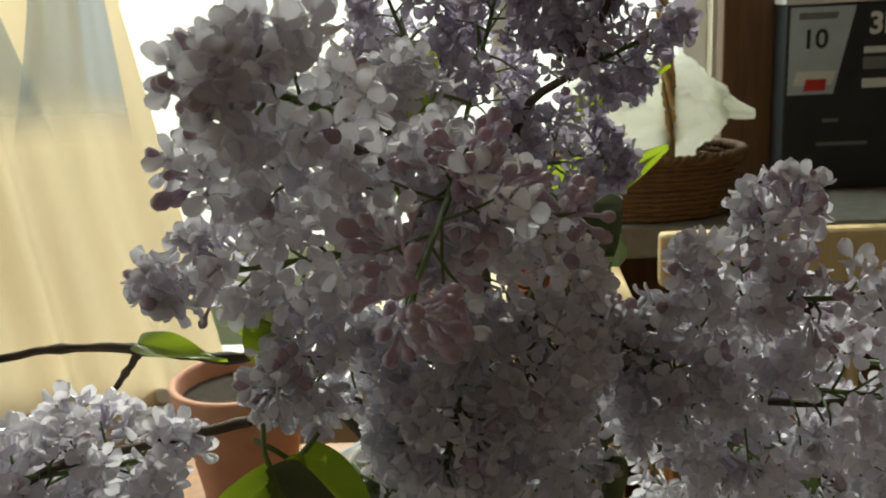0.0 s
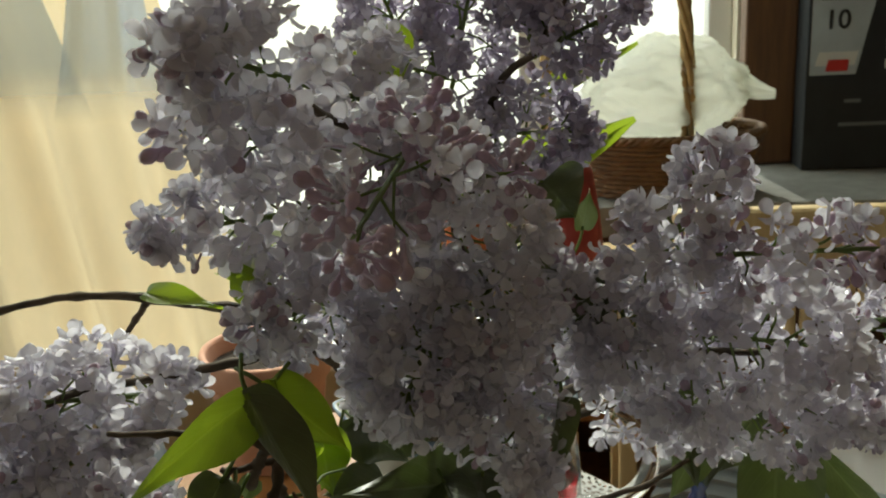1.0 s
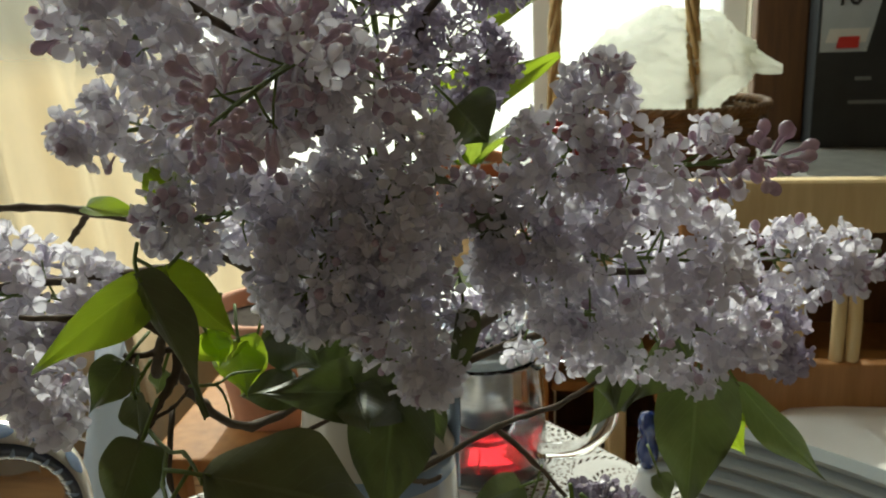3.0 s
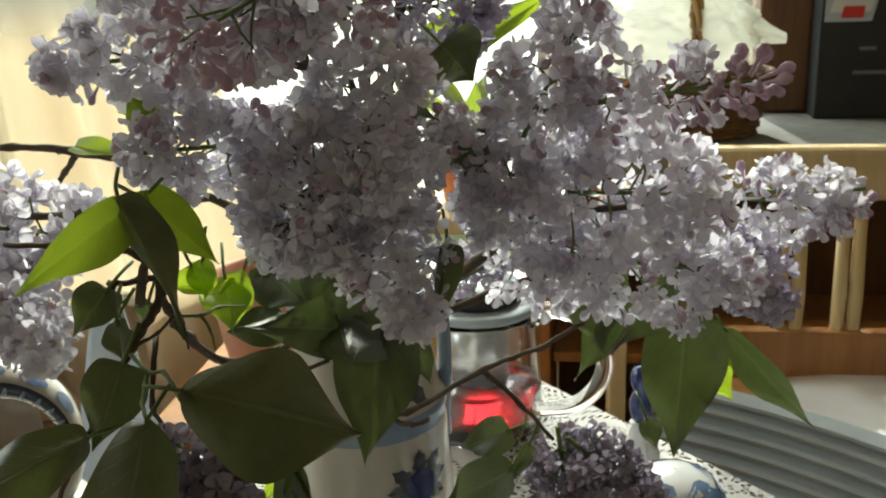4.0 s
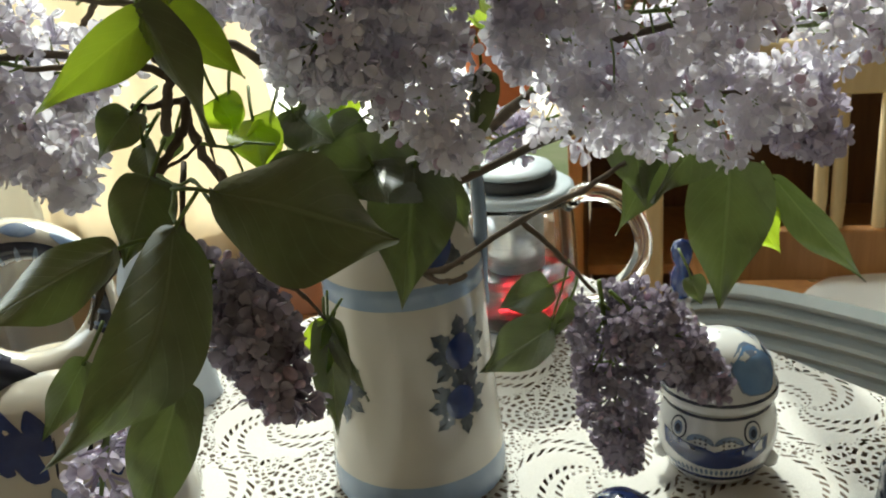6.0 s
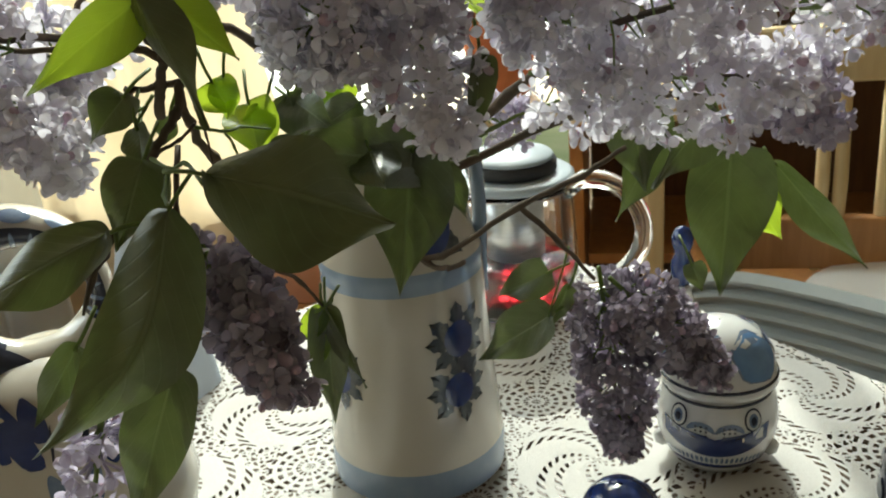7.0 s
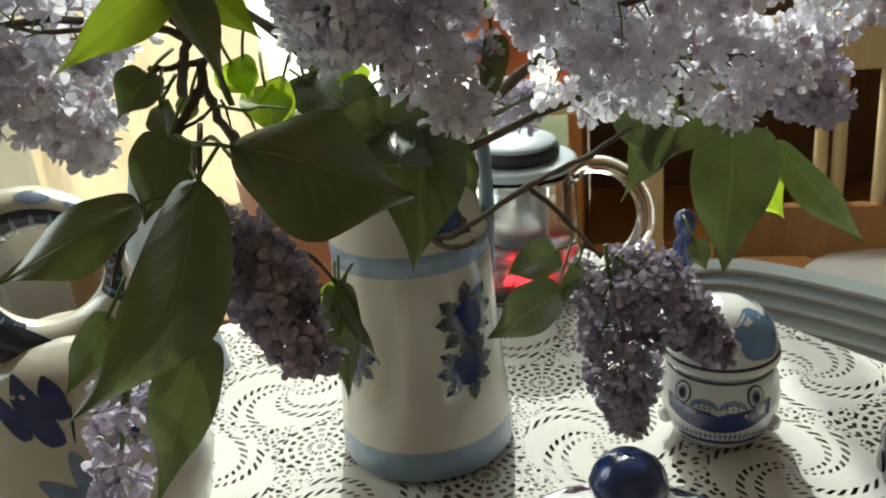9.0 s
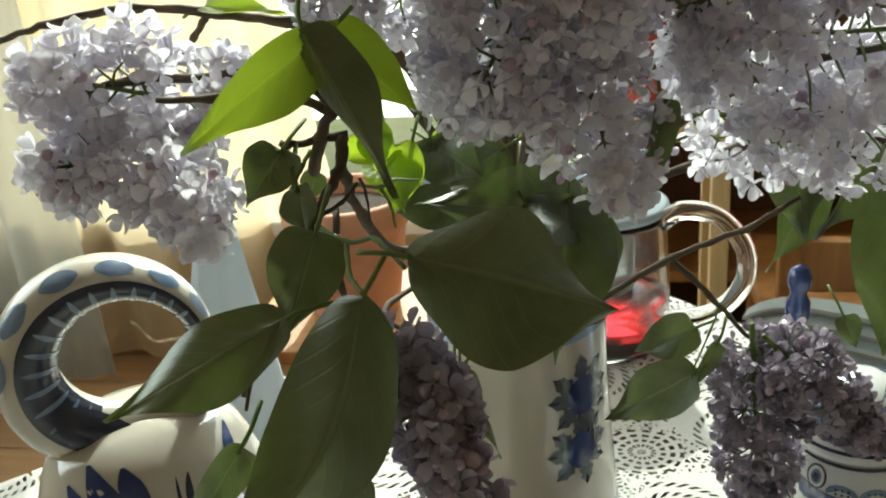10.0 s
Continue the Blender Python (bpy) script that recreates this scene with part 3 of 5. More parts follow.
basket()
bag_v, bag_f = [], []
for j in range(61):
    for i in range(96):
        th, ph = math.pi * j / 60, 2 * math.pi * i / 96
        d = Vector((math.sin(th) * math.cos(ph), math.sin(th) * math.sin(ph), math.cos(th)))
        k = 1 + 0.16 * noise.noise(d * 2.1) + 0.12 * abs(noise.noise(d * 4.0)) + 0.10 * abs(noise.noise(d * 8)) + 0.05 * abs(noise.noise(d * 17)) - 0.06
        bag_v.append((0.165 * d.x * k, 0.10 * d.y * k, 0.115 * d.z * k))
for j in range(60):
    for i in range(96):
        n = (i + 1) % 96
        bag_f.append((j * 96 + i, (j + 1) * 96 + i, (j + 1) * 96 + n, j * 96 + n))
bag = link_mesh("plastic_bag", bag_v, bag_f, BAG)
bag.location = (0.43, 2.17, 1.075)
tagged(bag, "crumpled thin white plastic bag filling the basket", "bag")
ear_v, ear_f = [], []
for j in range(9):
    for i in range(20):
        a, t = 2 * math.pi * i / 20, j / 8
        r = 0.035 * (1 - 0.75 * t) * (1 + 0.3 * math.sin(a * 5 + t * 4))
        ear_v.append((0.12 + 0.105 * t, r * math.cos(a) * 0.8, 0.02 - 0.035 * t + r * math.sin(a)))
for j in range(8):
    for i in range(20):
        n = (i + 1) % 20
        ear_f.append((j * 20 + i, j * 20 + n, (j + 1) * 20 + n, (j + 1) * 20 + i))
link_mesh("twisted_end", ear_v, ear_f, BAG, bag)


# ---- plant pots ----
def flower_pot(place, r, h, label, clay=None):
    p = thing("flower_pot", place, label, "plant pot")
    v, f = lathe([(0.001, 0), (r * 0.68, 0), (r * 0.70, 0.004), (r * 0.92, h * 0.74), (r * 0.93, h * 0.76), (r, h * 0.77), (r * 1.02, h * 0.80), (r * 1.04, h * 0.98), (r * 1.02, h), (r * 0.95, h), (r * 0.93, h * 0.97), (r * 0.90, h * 0.80)], 48)
    link_mesh("pot", v, f, clay or TERRACOTTA, p)
    v, f = lathe([(0.001, h * 0.86), (r * 0.5, h * 0.87), (r * 0.91, h * 0.85)], 40)
    link_mesh("soil", v, f, SOIL, p)
    return p


# ---- leaves ----
def leaf_shape(base, tip, width, facing, fold=0.25, droop=0.0, curl=0.0, heart=1.0, seed=0, sway=0.0, nu=36, nv=14, wide=0.66):
    """Verts, faces and uvs of a heart-shaped leaf from base to tip; facing: where its upper side looks."""
    base, tip = Vector(base), Vector(tip)
    a = tip - base
    length = a.length
    a.normalize()
    n = Vector(facing)
    n = (n - a * n.dot(a)).normalized()
    w = a.cross(n)
    rnd = random.Random(seed)
    ph = rnd.uniform(0, 6)
    verts, faces, uvs = [], [], []
    for i in range(nu + 1):
        u = i / nu
        prof = (math.sin(math.pi * min(1, u ** wide)) ** 0.85) * (1 - 0.35 * u) * 1.18 if u < 1 else 0.0
        if u > 0.55:
            prof *= 1 - 0.55 * ((u - 0.55) / 0.45) ** 1.2
        back = -0.10 * heart * math.exp(-((u - 0.10) / 0.10) ** 2)
        for j in range(nv + 1):
            s = 2 * j / nv - 1
            half = 0.43 * width * prof
            lift = fold * abs(s) * half
            wave = 0.085 * width * math.sin(u * 8 + s * 2.2 + ph) * abs(s) + 0.04 * width * math.sin(u * 4 + ph * 2)
            wave += 0.022 * width * math.sin((u - 0.32 * abs(s)) * 57) * math.sin(math.pi * abs(s)) * (1 - u)
            bend = droop * length * (u * u) + curl * half * s * abs(s)
            v = base + a * (length * (u + back * abs(s) ** 1.5)) + w * (half * s * math.cos(fold * 0.5) + sway * length * math.sin(math.pi * u)) + n * (lift + wave - bend)
            verts.append(v)
            uvs.append((u, s))
    for i in range(nu):
        for j in range(nv):
            k = i * (nv + 1) + j
            faces.append((k, k + 1, k + nv + 2, k + nv + 1))
    return verts, faces, uvs


def leaf(parent, base, tip, width, facing, label="", material=None, name="leaf", **kw):
    v, f, uv = leaf_shape(base, tip, width, facing, **kw)
    blade = link_mesh(name, v, f, material or LEAF, parent, label, uvs=uv)
    a = (Vector(tip) - Vector(base)).normalized()
    n = Vector(facing).normalized()
    v, f = tube(smooth_path([Vector(base) - a * 0.020 - n * 0.008, Vector(base) - a * 0.008 - n * 0.001, Vector(base) + a * 0.002], 3), 0.0010, 6)
    link_mesh("petiole", v, f, GREEN_STEM, blade)
    return blade


# ---- lilac flowers ----
def floret_template(spread, size, seed):
    """Four cupped petals on a thin tube; the flower looks along +z."""
    rnd = random.Random(seed)
    verts, faces = [], []
    for k in range(4):
        az = k * math.pi / 2 + rnd.uniform(-0.14, 0.14)
        op = spread + rnd.uniform(-0.30, 0.26)
        ln, wd = size * rnd.uniform(0.9, 1.08), size * rnd.uniform(0.35, 0.42)
        rad, tan = Vector((math.cos(az), math.sin(az), 0)), Vector((-math.sin(az), math.cos(az), 0))
        d = (rad * math.sin(op) + Vector((0, 0, 1)) * math.cos(op)).normalized()
        nn = tan.cross(d)
        o = len(verts)
        verts.append(rad * 0.0006)
        for u, w, h in ((0.28, 0.50, 0.03), (0.56, 0.95, 0.05), (0.82, 0.98, 0.01), (0.98, 0.60, -0.06)):
            for s in (-1, 0, 1):
                rise = 0.15 * abs(s) + h
                verts.append(d * (ln * (u - 0.03 * abs(s))) + tan * (wd * w * s) - nn * (-ln * rise))
        verts.append(d * ln * 1.03 + nn * (ln * 0.02))
        faces += [(o, o + 1, o + 2), (o, o + 2, o + 3)]
        for r in (0, 1, 2):
            for c in (0, 1):
                i = o + 1 + r * 3 + c
                faces.append((i, i + 3, i + 4, i + 1))
        faces += [(o + 10, o + 13, o + 11), (o + 11, o + 13, o + 12)]
    tv, tf = tube([(0, 0, -size * 1.25), (0, 0, 0.0002)], [0.0007, 0.0012], 5)
    o = len(verts)
    return verts + tv, faces + [tuple(i + o for i in g) for g in tf]


def bud_template(size):
    prof = [(0.0006, -size * 1.2), (0.0009, -size * 0.2), (size * 0.34, 0.1 * size), (size * 0.42, 0.4 * size), (size * 0.30, 0.72 * size), (0.0003, 0.86 * size)]
    return lathe(prof, 7)


OPEN = [floret_template(1.25, 0.0088, 1), floret_template(1.05, 0.0084, 2), floret_template(1.42, 0.0092, 3), floret_template(0.80, 0.0084, 4), floret_template(1.3, 0.0078, 5)]
BUDS = [bud_template(0.0072), bud_template(0.0056)]
SINGLE = {}


def to_array(tpl):
    return np.array([tuple(v) for v in tpl[0]]), tpl[1]


OPEN_A, BUDS_A = [to_array(t) for t in OPEN], [to_array(t) for t in BUDS]


def basis(d, spin):
    d = d.normalized()
    x = d.orthogonal().normalized()
    y = d.cross(x)
    c, s = math.cos(spin), math.sin(spin)
    return np.array([tuple(x * c + y * s), tuple(y * c - x * s), tuple(d)])


def panicle(parent, base, tip, r, n, seed, buds=0.08, material=None, singles=0, dense=1.0, scale=1.0, lump=0.0125):
    """A lilac flower cluster: side twigs leave the axis, each ends in a small head of florets."""
    rnd = random.Random(seed)
    n = int(n * 0.72 * dense)
    base, tip = Vector(base), Vector(tip)
    tip = tip - (tip - base).normalized() * 0.012
    axis = tip - base
    length = axis.length
    d = axis.normalized()
    s1 = d.orthogonal().normalized()
    s2 = d.cross(s1)
    heads = []
    count = max(7, int(n / 9))
    for i in range(count):
        t = (i + rnd.random()) / count
        prof = (0.35 + 0.65 * math.sin(math.pi * min(1, 0.22 + t * 0.80)) ** 0.8) if t < 0.9 else 0.35
        a = i * 2.4 + rnd.uniform(-0.5, 0.5)
        rr = max(0.0, r * prof - lump * 0.75) * rnd.uniform(0.66, 1.06)
        out = s1 * math.cos(a) + s2 * math.sin(a)
        root = base + axis * max(0.0, t - 0.06)
        heads.append((root, base + axis * t + out * rr + d * rnd.uniform(-0.004, 0.01), out, t))
    heads.append((base + axis * 0.9, tip, d, 1.0))
    fv, ff, fo = [], [], 0
    bv, bf, bo = [], [], 0
    loose = []
    stems = [tube(smooth_path([base - axis * 0.12, base + axis * 0.5, tip], 4), [0.0017] * 3 + [0.0013] * 4 + [0.0008] * 2, 6)]
    per = n / len(heads)
    for root, c, out, t in heads:
        stems.append(tube([root, root.lerp(c, 0.55) + d * 0.002, c], [0.0008, 0.0007, 0.0005], 5))
        for _ in range(max(3, int(per * rnd.uniform(0.75, 1.25)))):
            q = Vector((rnd.gauss(0, 1), rnd.gauss(0, 1), rnd.gauss(0, 1))).normalized()
            if q.dot(out) < -0.35:
                q = q - out * 2 * q.dot(out)
            place = c + q * lump * rnd.uniform(0.74, 1.08)
            face = (q + out * 0.45 + d * 0.25 + Vector((rnd.uniform(-0.2, 0.2), rnd.uniform(-0.2, 0.2), rnd.uniform(-0.2, 0.2)))).normalized()
            m = basis(face, rnd.uniform(0, 6.28)) * (scale * rnd.uniform(0.82, 1.14))
            if rnd.random() < buds + (0.35 * buds * 4 if t > 0.85 else 0):
                v, f = BUDS_A[rnd.randrange(2)]
                bv.append(v @ m + np.array(place))
                bf += [tuple(i + bo for i in g) for g in f]
                bo += len(v)
            else:
                k = rnd.randrange(len(OPEN_A))
                if len(loose) < singles and rnd.random() < 0.5:
                    loose.append((k, m, place))
                    continue
                v, f = OPEN_A[k]
                fv.append(v @ m + np.array(place))
                ff += [tuple(i + fo for i in g) for g in f]
                fo += len(v)
    mt = material or PETAL
    ob = link_mesh("panicle", np.concatenate(fv).tolist(), ff, mt, parent)
    ob["kind"] = "stuff"
    if bv:
        ob = link_mesh("bud_panicle", np.concatenate(bv).tolist(), bf, BUD, parent, "pinkish closed lilac buds")
        ob["kind"] = "stuff"
    v, f = merge(stems)
    link_mesh("flower_stalk", v, f, GREEN_STEM, parent)
    for k, m, place in loose:
        if k not in SINGLE:
            me = bpy.data.meshes.new("floret")
            me.from_pydata([tuple(v) for v in OPEN[k][0]], [], OPEN[k][1])
            me.polygons.foreach_set("use_smooth", [True] * len(me.polygons))
            me.materials.append(PETAL)
            SINGLE[k] = me
        o = new("floret", SINGLE[k])
        o.parent = parent
        o.matrix_basis = Matrix.Translation(place) @ Matrix([list(c) for c in m.T]).to_4x4()


def branch(label, group="lilac branches in the jug"):
    ob = new("lilac_branch")
    ob.empty_display_size = 0.02
    return tagged(ob, label, "lilac branch", group)


def twig(parent, points, r0, r1, material=None, name="twig", knots=True, seed=0):
    pts = smooth_path(points, 6)
    rnd = random.Random(seed + len(pts))
    n = len(pts)
    radii = [r0 + (r1 - r0) * i / (n - 1) for i in range(n)]
    if knots:
        radii = [r * (1.35 if i % 6 == 0 and 0 < i < n - 1 else rnd.uniform(0.92, 1.08)) for i, r in enumerate(radii)]
        pts = [p + Vector((rnd.uniform(-1, 1), rnd.uniform(-1, 1), rnd.uniform(-1, 1))) * r0 * 0.25 for p in pts]
    v, f = tube(pts, radii, 7)
    return link_mesh(name, v, f, material or TWIG, parent)


MOUTH = Vector((0.074, 0.755, 0.985))

plant_pot = flower_pot((0.040, 1.76, 0.832), 0.072, 0.135, "terracotta pot with a leafy plant on the console")
flower_pot((-0.36, 1.75, 0.455), 0.12, 0.23, "large terracotta pot near the window on a stool, coloured as sunlit", SUNLIT_TERRACOTTA)
console = thing("console_table", (0.10, 1.76, 0), "narrow tan wooden console with plant pots", "console")
part("tabletop", box((-0.24, -0.13, 0.80), (0.24, 0.13, 0.83), 0.006), PALE_WOOD, console)
for sx in (-0.22, 0.19):
    for sy in (-0.11, 0.08):
        part("leg", box((sx, sy, 0), (sx + 0.03, sy + 0.03, 0.798), 0.004), PALE_WOOD, console)
red = thing("plastic_planter", (0.205, 1.75, 0.832), "tapered red plastic planter on the console", "planter")
v, f = lathe([(0.001, 0), (0.066, 0), (0.068, 0.004), (0.060, 0.09), (0.048, 0.165), (0.040, 0.190), (0.037, 0.190), (0.044, 0.160), (0.056, 0.08), (0.062, 0.01), (0.001, 0.008)], 44)
link_mesh("planter_body", v, f, RED_PLASTIC, red)
band_v, band_f = lathe([(0.0405, 0.1865), (0.044, 0.1885), (0.0445, 0.193), (0.041, 0.196), (0.037, 0.193)], 44)
link_mesh("rim", band_v, band_f, RED_PLASTIC, red)
stool = thing("plant_stool", (-0.36, 1.75, 0), "low wooden plant stool under a terracotta pot", "stool")
part("seat", box((-0.19, -0.19, 0.425), (0.19, 0.19, 0.453), 0.006), WOOD, stool)
for sx in (-1, 1):
    for sy in (-1, 1):
        part("leg", box((sx * 0.15 - 0.018, sy * 0.15 - 0.018, 0), (sx * 0.15 + 0.018, sy * 0.15 + 0.018, 0.424), 0.003), WOOD, stool)

for i in range(9):
    a, h = i * 0.7, 0.10 + 0.012 * (i % 4)
    tipv = (0.13 * math.cos(a), 0.10 * math.sin(a), 0.135 + h * 0.8)
    leaf(plant_pot, (0.02 * math.cos(a), 0.02 * math.sin(a), 0.125), tipv, 0.045, (-0.3 * math.cos(a), -0.3 * math.sin(a), 0.9), material=POT_LEAF, seed=i + 300, droop=0.15)

# ---- wooden chair with a slatted back ----
chair = thing("wooden_chair", (0.72, 1.72, 0), "varnished pine chair with a slatted back, sunlit", "chair")
for i, x in enumerate((-0.27, -0.135, -0.105, -0.035, -0.008, 0.10, 0.13, 0.24)):
    v, f = tube([(x, 0.0, 0.50), (x + 0.004, 0.008, 0.66), (x + 0.006, 0.03, 0.86)], [0.010, 0.0125, 0.010], 10)
    link_mesh("back_slat", v, f, PALE_WOOD, chair)
part("top_rail", box((-0.33, 0.015, 0.83), (0.33, 0.05, 0.925), 0.012, 3), PALE_WOOD, chair)
part("lower_rail", box((-0.30, -0.014, 0.505), (0.30, 0.014, 0.60), 0.006), WOOD, chair)
part("seat", box((-0.33, -0.02, 0.42), (0.33, 0.40, 0.455), 0.012, 3), WOOD, chair)
for sx in (-0.31, 0.285):
    part("leg", box((sx, -0.02, 0), (sx + 0.036, 0.016, 0.90), 0.005), WOOD, chair)
    part("leg", box((sx, 0.34, 0), (sx + 0.036, 0.376, 0.418), 0.005), WOOD, chair)

# ---- white plastic chair, its grooved backrest beyond the table ----
garden = thing("garden_chair", (0.585, 1.315, 0), "white moulded plastic garden chair with a grooved back", "chair")
garden.rotation_euler = (0, 0, radians(-38))


def curved_slab(w, h0, h1, bow, thick, rows):
    """A backrest bowed backwards at the middle, with raised ribs along it."""
    verts, faces = [], []
    nu = 40
    loop = []
    for j in range(rows + 1):
        z = h0 + (h1 - h0) * j / rows
        groove = (0.0, 0.004, 0.016, 0.016, 0.004)[j % 5] if j < rows - 1 else 0.0
        loop.append((groove, z))
    ring = loop + [(thick * 0.5, h1 + 0.012)] + [(thick, z) for _, z in reversed(loop)]
    for i in range(nu + 1):
        u = 2 * i / nu - 1
        x = w * u
        e = 1 - abs(u) ** 8
        for y, z in ring:
            zz = h0 + (z - h0) * (0.86 + 0.14 * e)
            verts.append((x, y + bow * (1 - u * u) + 0.10 * (z - h0), zz))
    m = len(ring)
    for i in range(nu):
        for j in range(m - 1):
            faces.append((i * m + j, (i + 1) * m + j, (i + 1) * m + j + 1, i * m + j + 1))
    faces.append(tuple(range(m)))
    faces.append(tuple(range(nu * m, nu * m + m))[::-1])
    return verts, faces


v, f = curved_slab(0.34, 0.30, 0.575, 0.05, 0.030, 50)
link_mesh("backrest", v, f, PLASTIC, garden, smooth=False)
part("seat", box((-0.27, 0.06, 0.40), (0.27, 0.55, 0.43), 0.014, 3), PLASTIC, garden)
for sx in (-0.25, 0.22):
    for sy in (0.06, 0.45):
        part("leg", box((sx, sy, 0), (sx + 0.035, sy + 0.035, 0.398), 0.006), PLASTIC, garden)

# ---- stool with a white seat ----
ws = thing("stool", (0.735, 1.560, 0), "round stool with a sunlit white seat", "stool")
v, f = lathe([(0.001, 0.475), (0.13, 0.475), (0.150, 0.480), (0.156, 0.495), (0.150, 0.512), (0.12, 0.519), (0.001, 0.521)], 48)
link_mesh("seat", v, f, WHITE_PAINT, ws)
for k in range(4):
    a = k * math.pi / 2 + 0.78
    v, f = tube([(0.10 * math.cos(a), 0.10 * math.sin(a), 0.474), (0.13 * math.cos(a), 0.13 * math.sin(a), 0.0)], [0.014, 0.012], 10)
    link_mesh("leg", v, f, WHITE_PAINT, ws)

ws.scale = (1.32, 1.25, 1.0)

# ---- table and cloth ----
table = thing("table", (0.0, 0.50, 0), "dark wooden dining table under a lace cloth", "table")
part("tabletop", box((-0.47, -0.62, 0.705), (0.50, 0.62, 0.742), 0.008, 3), TABLE_WOOD, table)
for sx in (-0.42, 0.40):
    for sy in (-0.56, 0.50):
        part("leg", box((sx, sy, 0), (sx + 0.06, sy + 0.06, 0.704), 0.006), TABLE_WOOD, table)
table.rotation_euler = (0, 0, radians(-45))
cv, cf = [], []
NX, NY = 90, 90
for j in range(NY + 1):
    for i in range(NX + 1):
        x, y = -0.57 + 1.17 * i / NX, -0.72 + 1.44 * j / NY
        ex, ey = max(0.0, x - 0.512, -0.482 - x), max(0.0, abs(y) - 0.632)
        drop = ex + ey
        z = 0.7445 + 0.0012 * (noise.noise(Vector((x * 7, y * 7, 0)))+ 0.6)
        if drop > 0:
            z -= drop * 0.98
            x -= math.copysign(min(ex, 0.9 * ex), x) if ex else 0
            y -= math.copysign(0.9 * ey, y) if ey else 0
        cv.append((x, y, z))
for j in range(NY):
    for i in range(NX):
        a = j * (NX + 1) + i
        cf.append((a, a + 1, a + NX + 2, a + NX + 1))
cloth = link_mesh("tablecloth", cv, cf, LACE)
cloth.location, cloth.rotation_euler = table.location, table.rotation_euler
tagged(cloth, "white crochet lace tablecloth spread over the table", "tablecloth")
TOP = 0.7466


# ---- painted marks on turned ware ----
def radius_at(profile, z):
    for (r0, z0), (r1, z1) in zip(profile, profile[1:]):
        if min(z0, z1) <= z <= max(z0, z1) and z1 != z0:
            return r0 + (r1 - r0) * (z - z0) / (z1 - z0)
    return profile[-1][0]


def mark(name, outer, angle, z, outline, material, parent, proud=0.0005, label=""):
    """A glaze mark laid on the turned wall: outline in metres around (angle, z), filled as rings towards its middle."""
    n = len(outline)
    cx, cz = sum(p[0] for p in outline) / n, sum(p[1] for p in outline) / n
    verts, faces = [], []
    for k in (1.0, 0.66, 0.33):
        for s, h in outline:
            s2, h2 = cx + (s - cx) * k, cz + (h - cz) * k
            r = radius_at(outer, z + h2) + proud
            a = angle + s2 / r
            verts.append((r * math.cos(a), r * math.sin(a), z + h2))
    r = radius_at(outer, z + cz) + proud
    verts.append((r * math.cos(angle + cx / r), r * math.sin(angle + cx / r), z + cz))
    for q in range(2):
        for i in range(n):
            j = (i + 1) % n
            faces.append((q * n + i, q * n + j, (q + 1) * n + j, (q + 1) * n + i))
    for i in range(n):
        faces.append((2 * n + i, 2 * n + (i + 1) % n, 3 * n))
    return link_mesh(name, verts, faces, material, parent, label)


def oval(w, h, turn=0.0, n=20, dx=0.0, dz=0.0, wob=0.0, point=0.0):
    out = []
    for i in range(n):
        a = 2 * math.pi * i / n
        k = 1 + wob * math.sin(5 * a + 1)
        x, y = w * math.cos(a) * k * (1 - point * math.sin(a)), h * math.sin(a) * k
        c, s = math.cos(turn), math.sin(turn)
        out.append((dx + x * c - y * s, dz + x * s + y * c))
    return out


def jagged(w, h, teeth, turn=0.0, dx=0.0, dz=0.0):
    """A serrated leaf outline."""
    out = []
    m = teeth * 2
    for side in (1, -1):
        for i in range(m + 1):
            t = i / m
            if side < 0:
                t = 1 - t
            wid = w * math.sin(math.pi * min(1, max(0.02, t)) ** 0.8) * (0.78 if i % 2 else 1.1)
            x, y = side * wid, h * (2 * t - 1)
            c, s = math.cos(turn), math.sin(turn)
            out.append((dx + x * c - y * s, dz + x * s + y * c))
    return out


def band(name, outer, z0, z1, material, parent, proud=0.0004):
    prof = [(radius_at(outer, z0 + (z1 - z0) * i / 5) + proud * (0.2 if i in (0, 5) else 1), z0 + (z1 - z0) * i / 5) for i in range(6)]
    v, f = lathe(prof, 64)
    return link_mesh(name, v, f, material, parent)


# ---- the tall jug that holds the lilac ----
JX, JY = 0.073, 0.763
jug = thing("jug", (JX, JY, TOP), "tall cream glazed jug with pale blue bands and plum decals", "jug")
JOUT = [(0.062, 0.0), (0.068, 0.001), (0.0735, 0.004), (0.0735, 0.016), (0.0722, 0.040), (0.0695, 0.075), (0.0675, 0.11), (0.0658, 0.15), (0.0648, 0.180), (0.0640, 0.186), (0.0652, 0.191), (0.0640, 0.197), (0.0595, 0.206), (0.0560, 0.225), (0.0535, 0.245), (0.0530, 0.262), (0.0555, 0.278), (0.0600, 0.290)]
JIN = [(0.0585, 0.2915), (0.0530, 0.279), (0.0495, 0.262), (0.0500, 0.245), (0.0530, 0.222), (0.0600, 0.195), (0.0615, 0.15), (0.0650, 0.08), (0.0680, 0.02), (0.001, 0.012)]


def spout(x, y, z):
    """Pulls the lip out to a pouring spout towards +x."""
    if z > 0.22:
        k = ((z - 0.22) / 0.07) ** 1.6
        a = math.atan2(y, x) - radians(200)
        a = (a + math.pi) % (2 * math.pi) - math.pi
        g = math.exp(-(a / 0.42) ** 2) * k
        return (x * (1 + 0.16 * g), y * (1 - 0.05 * g), z + 0.008 * g)
    return (x, y, z)


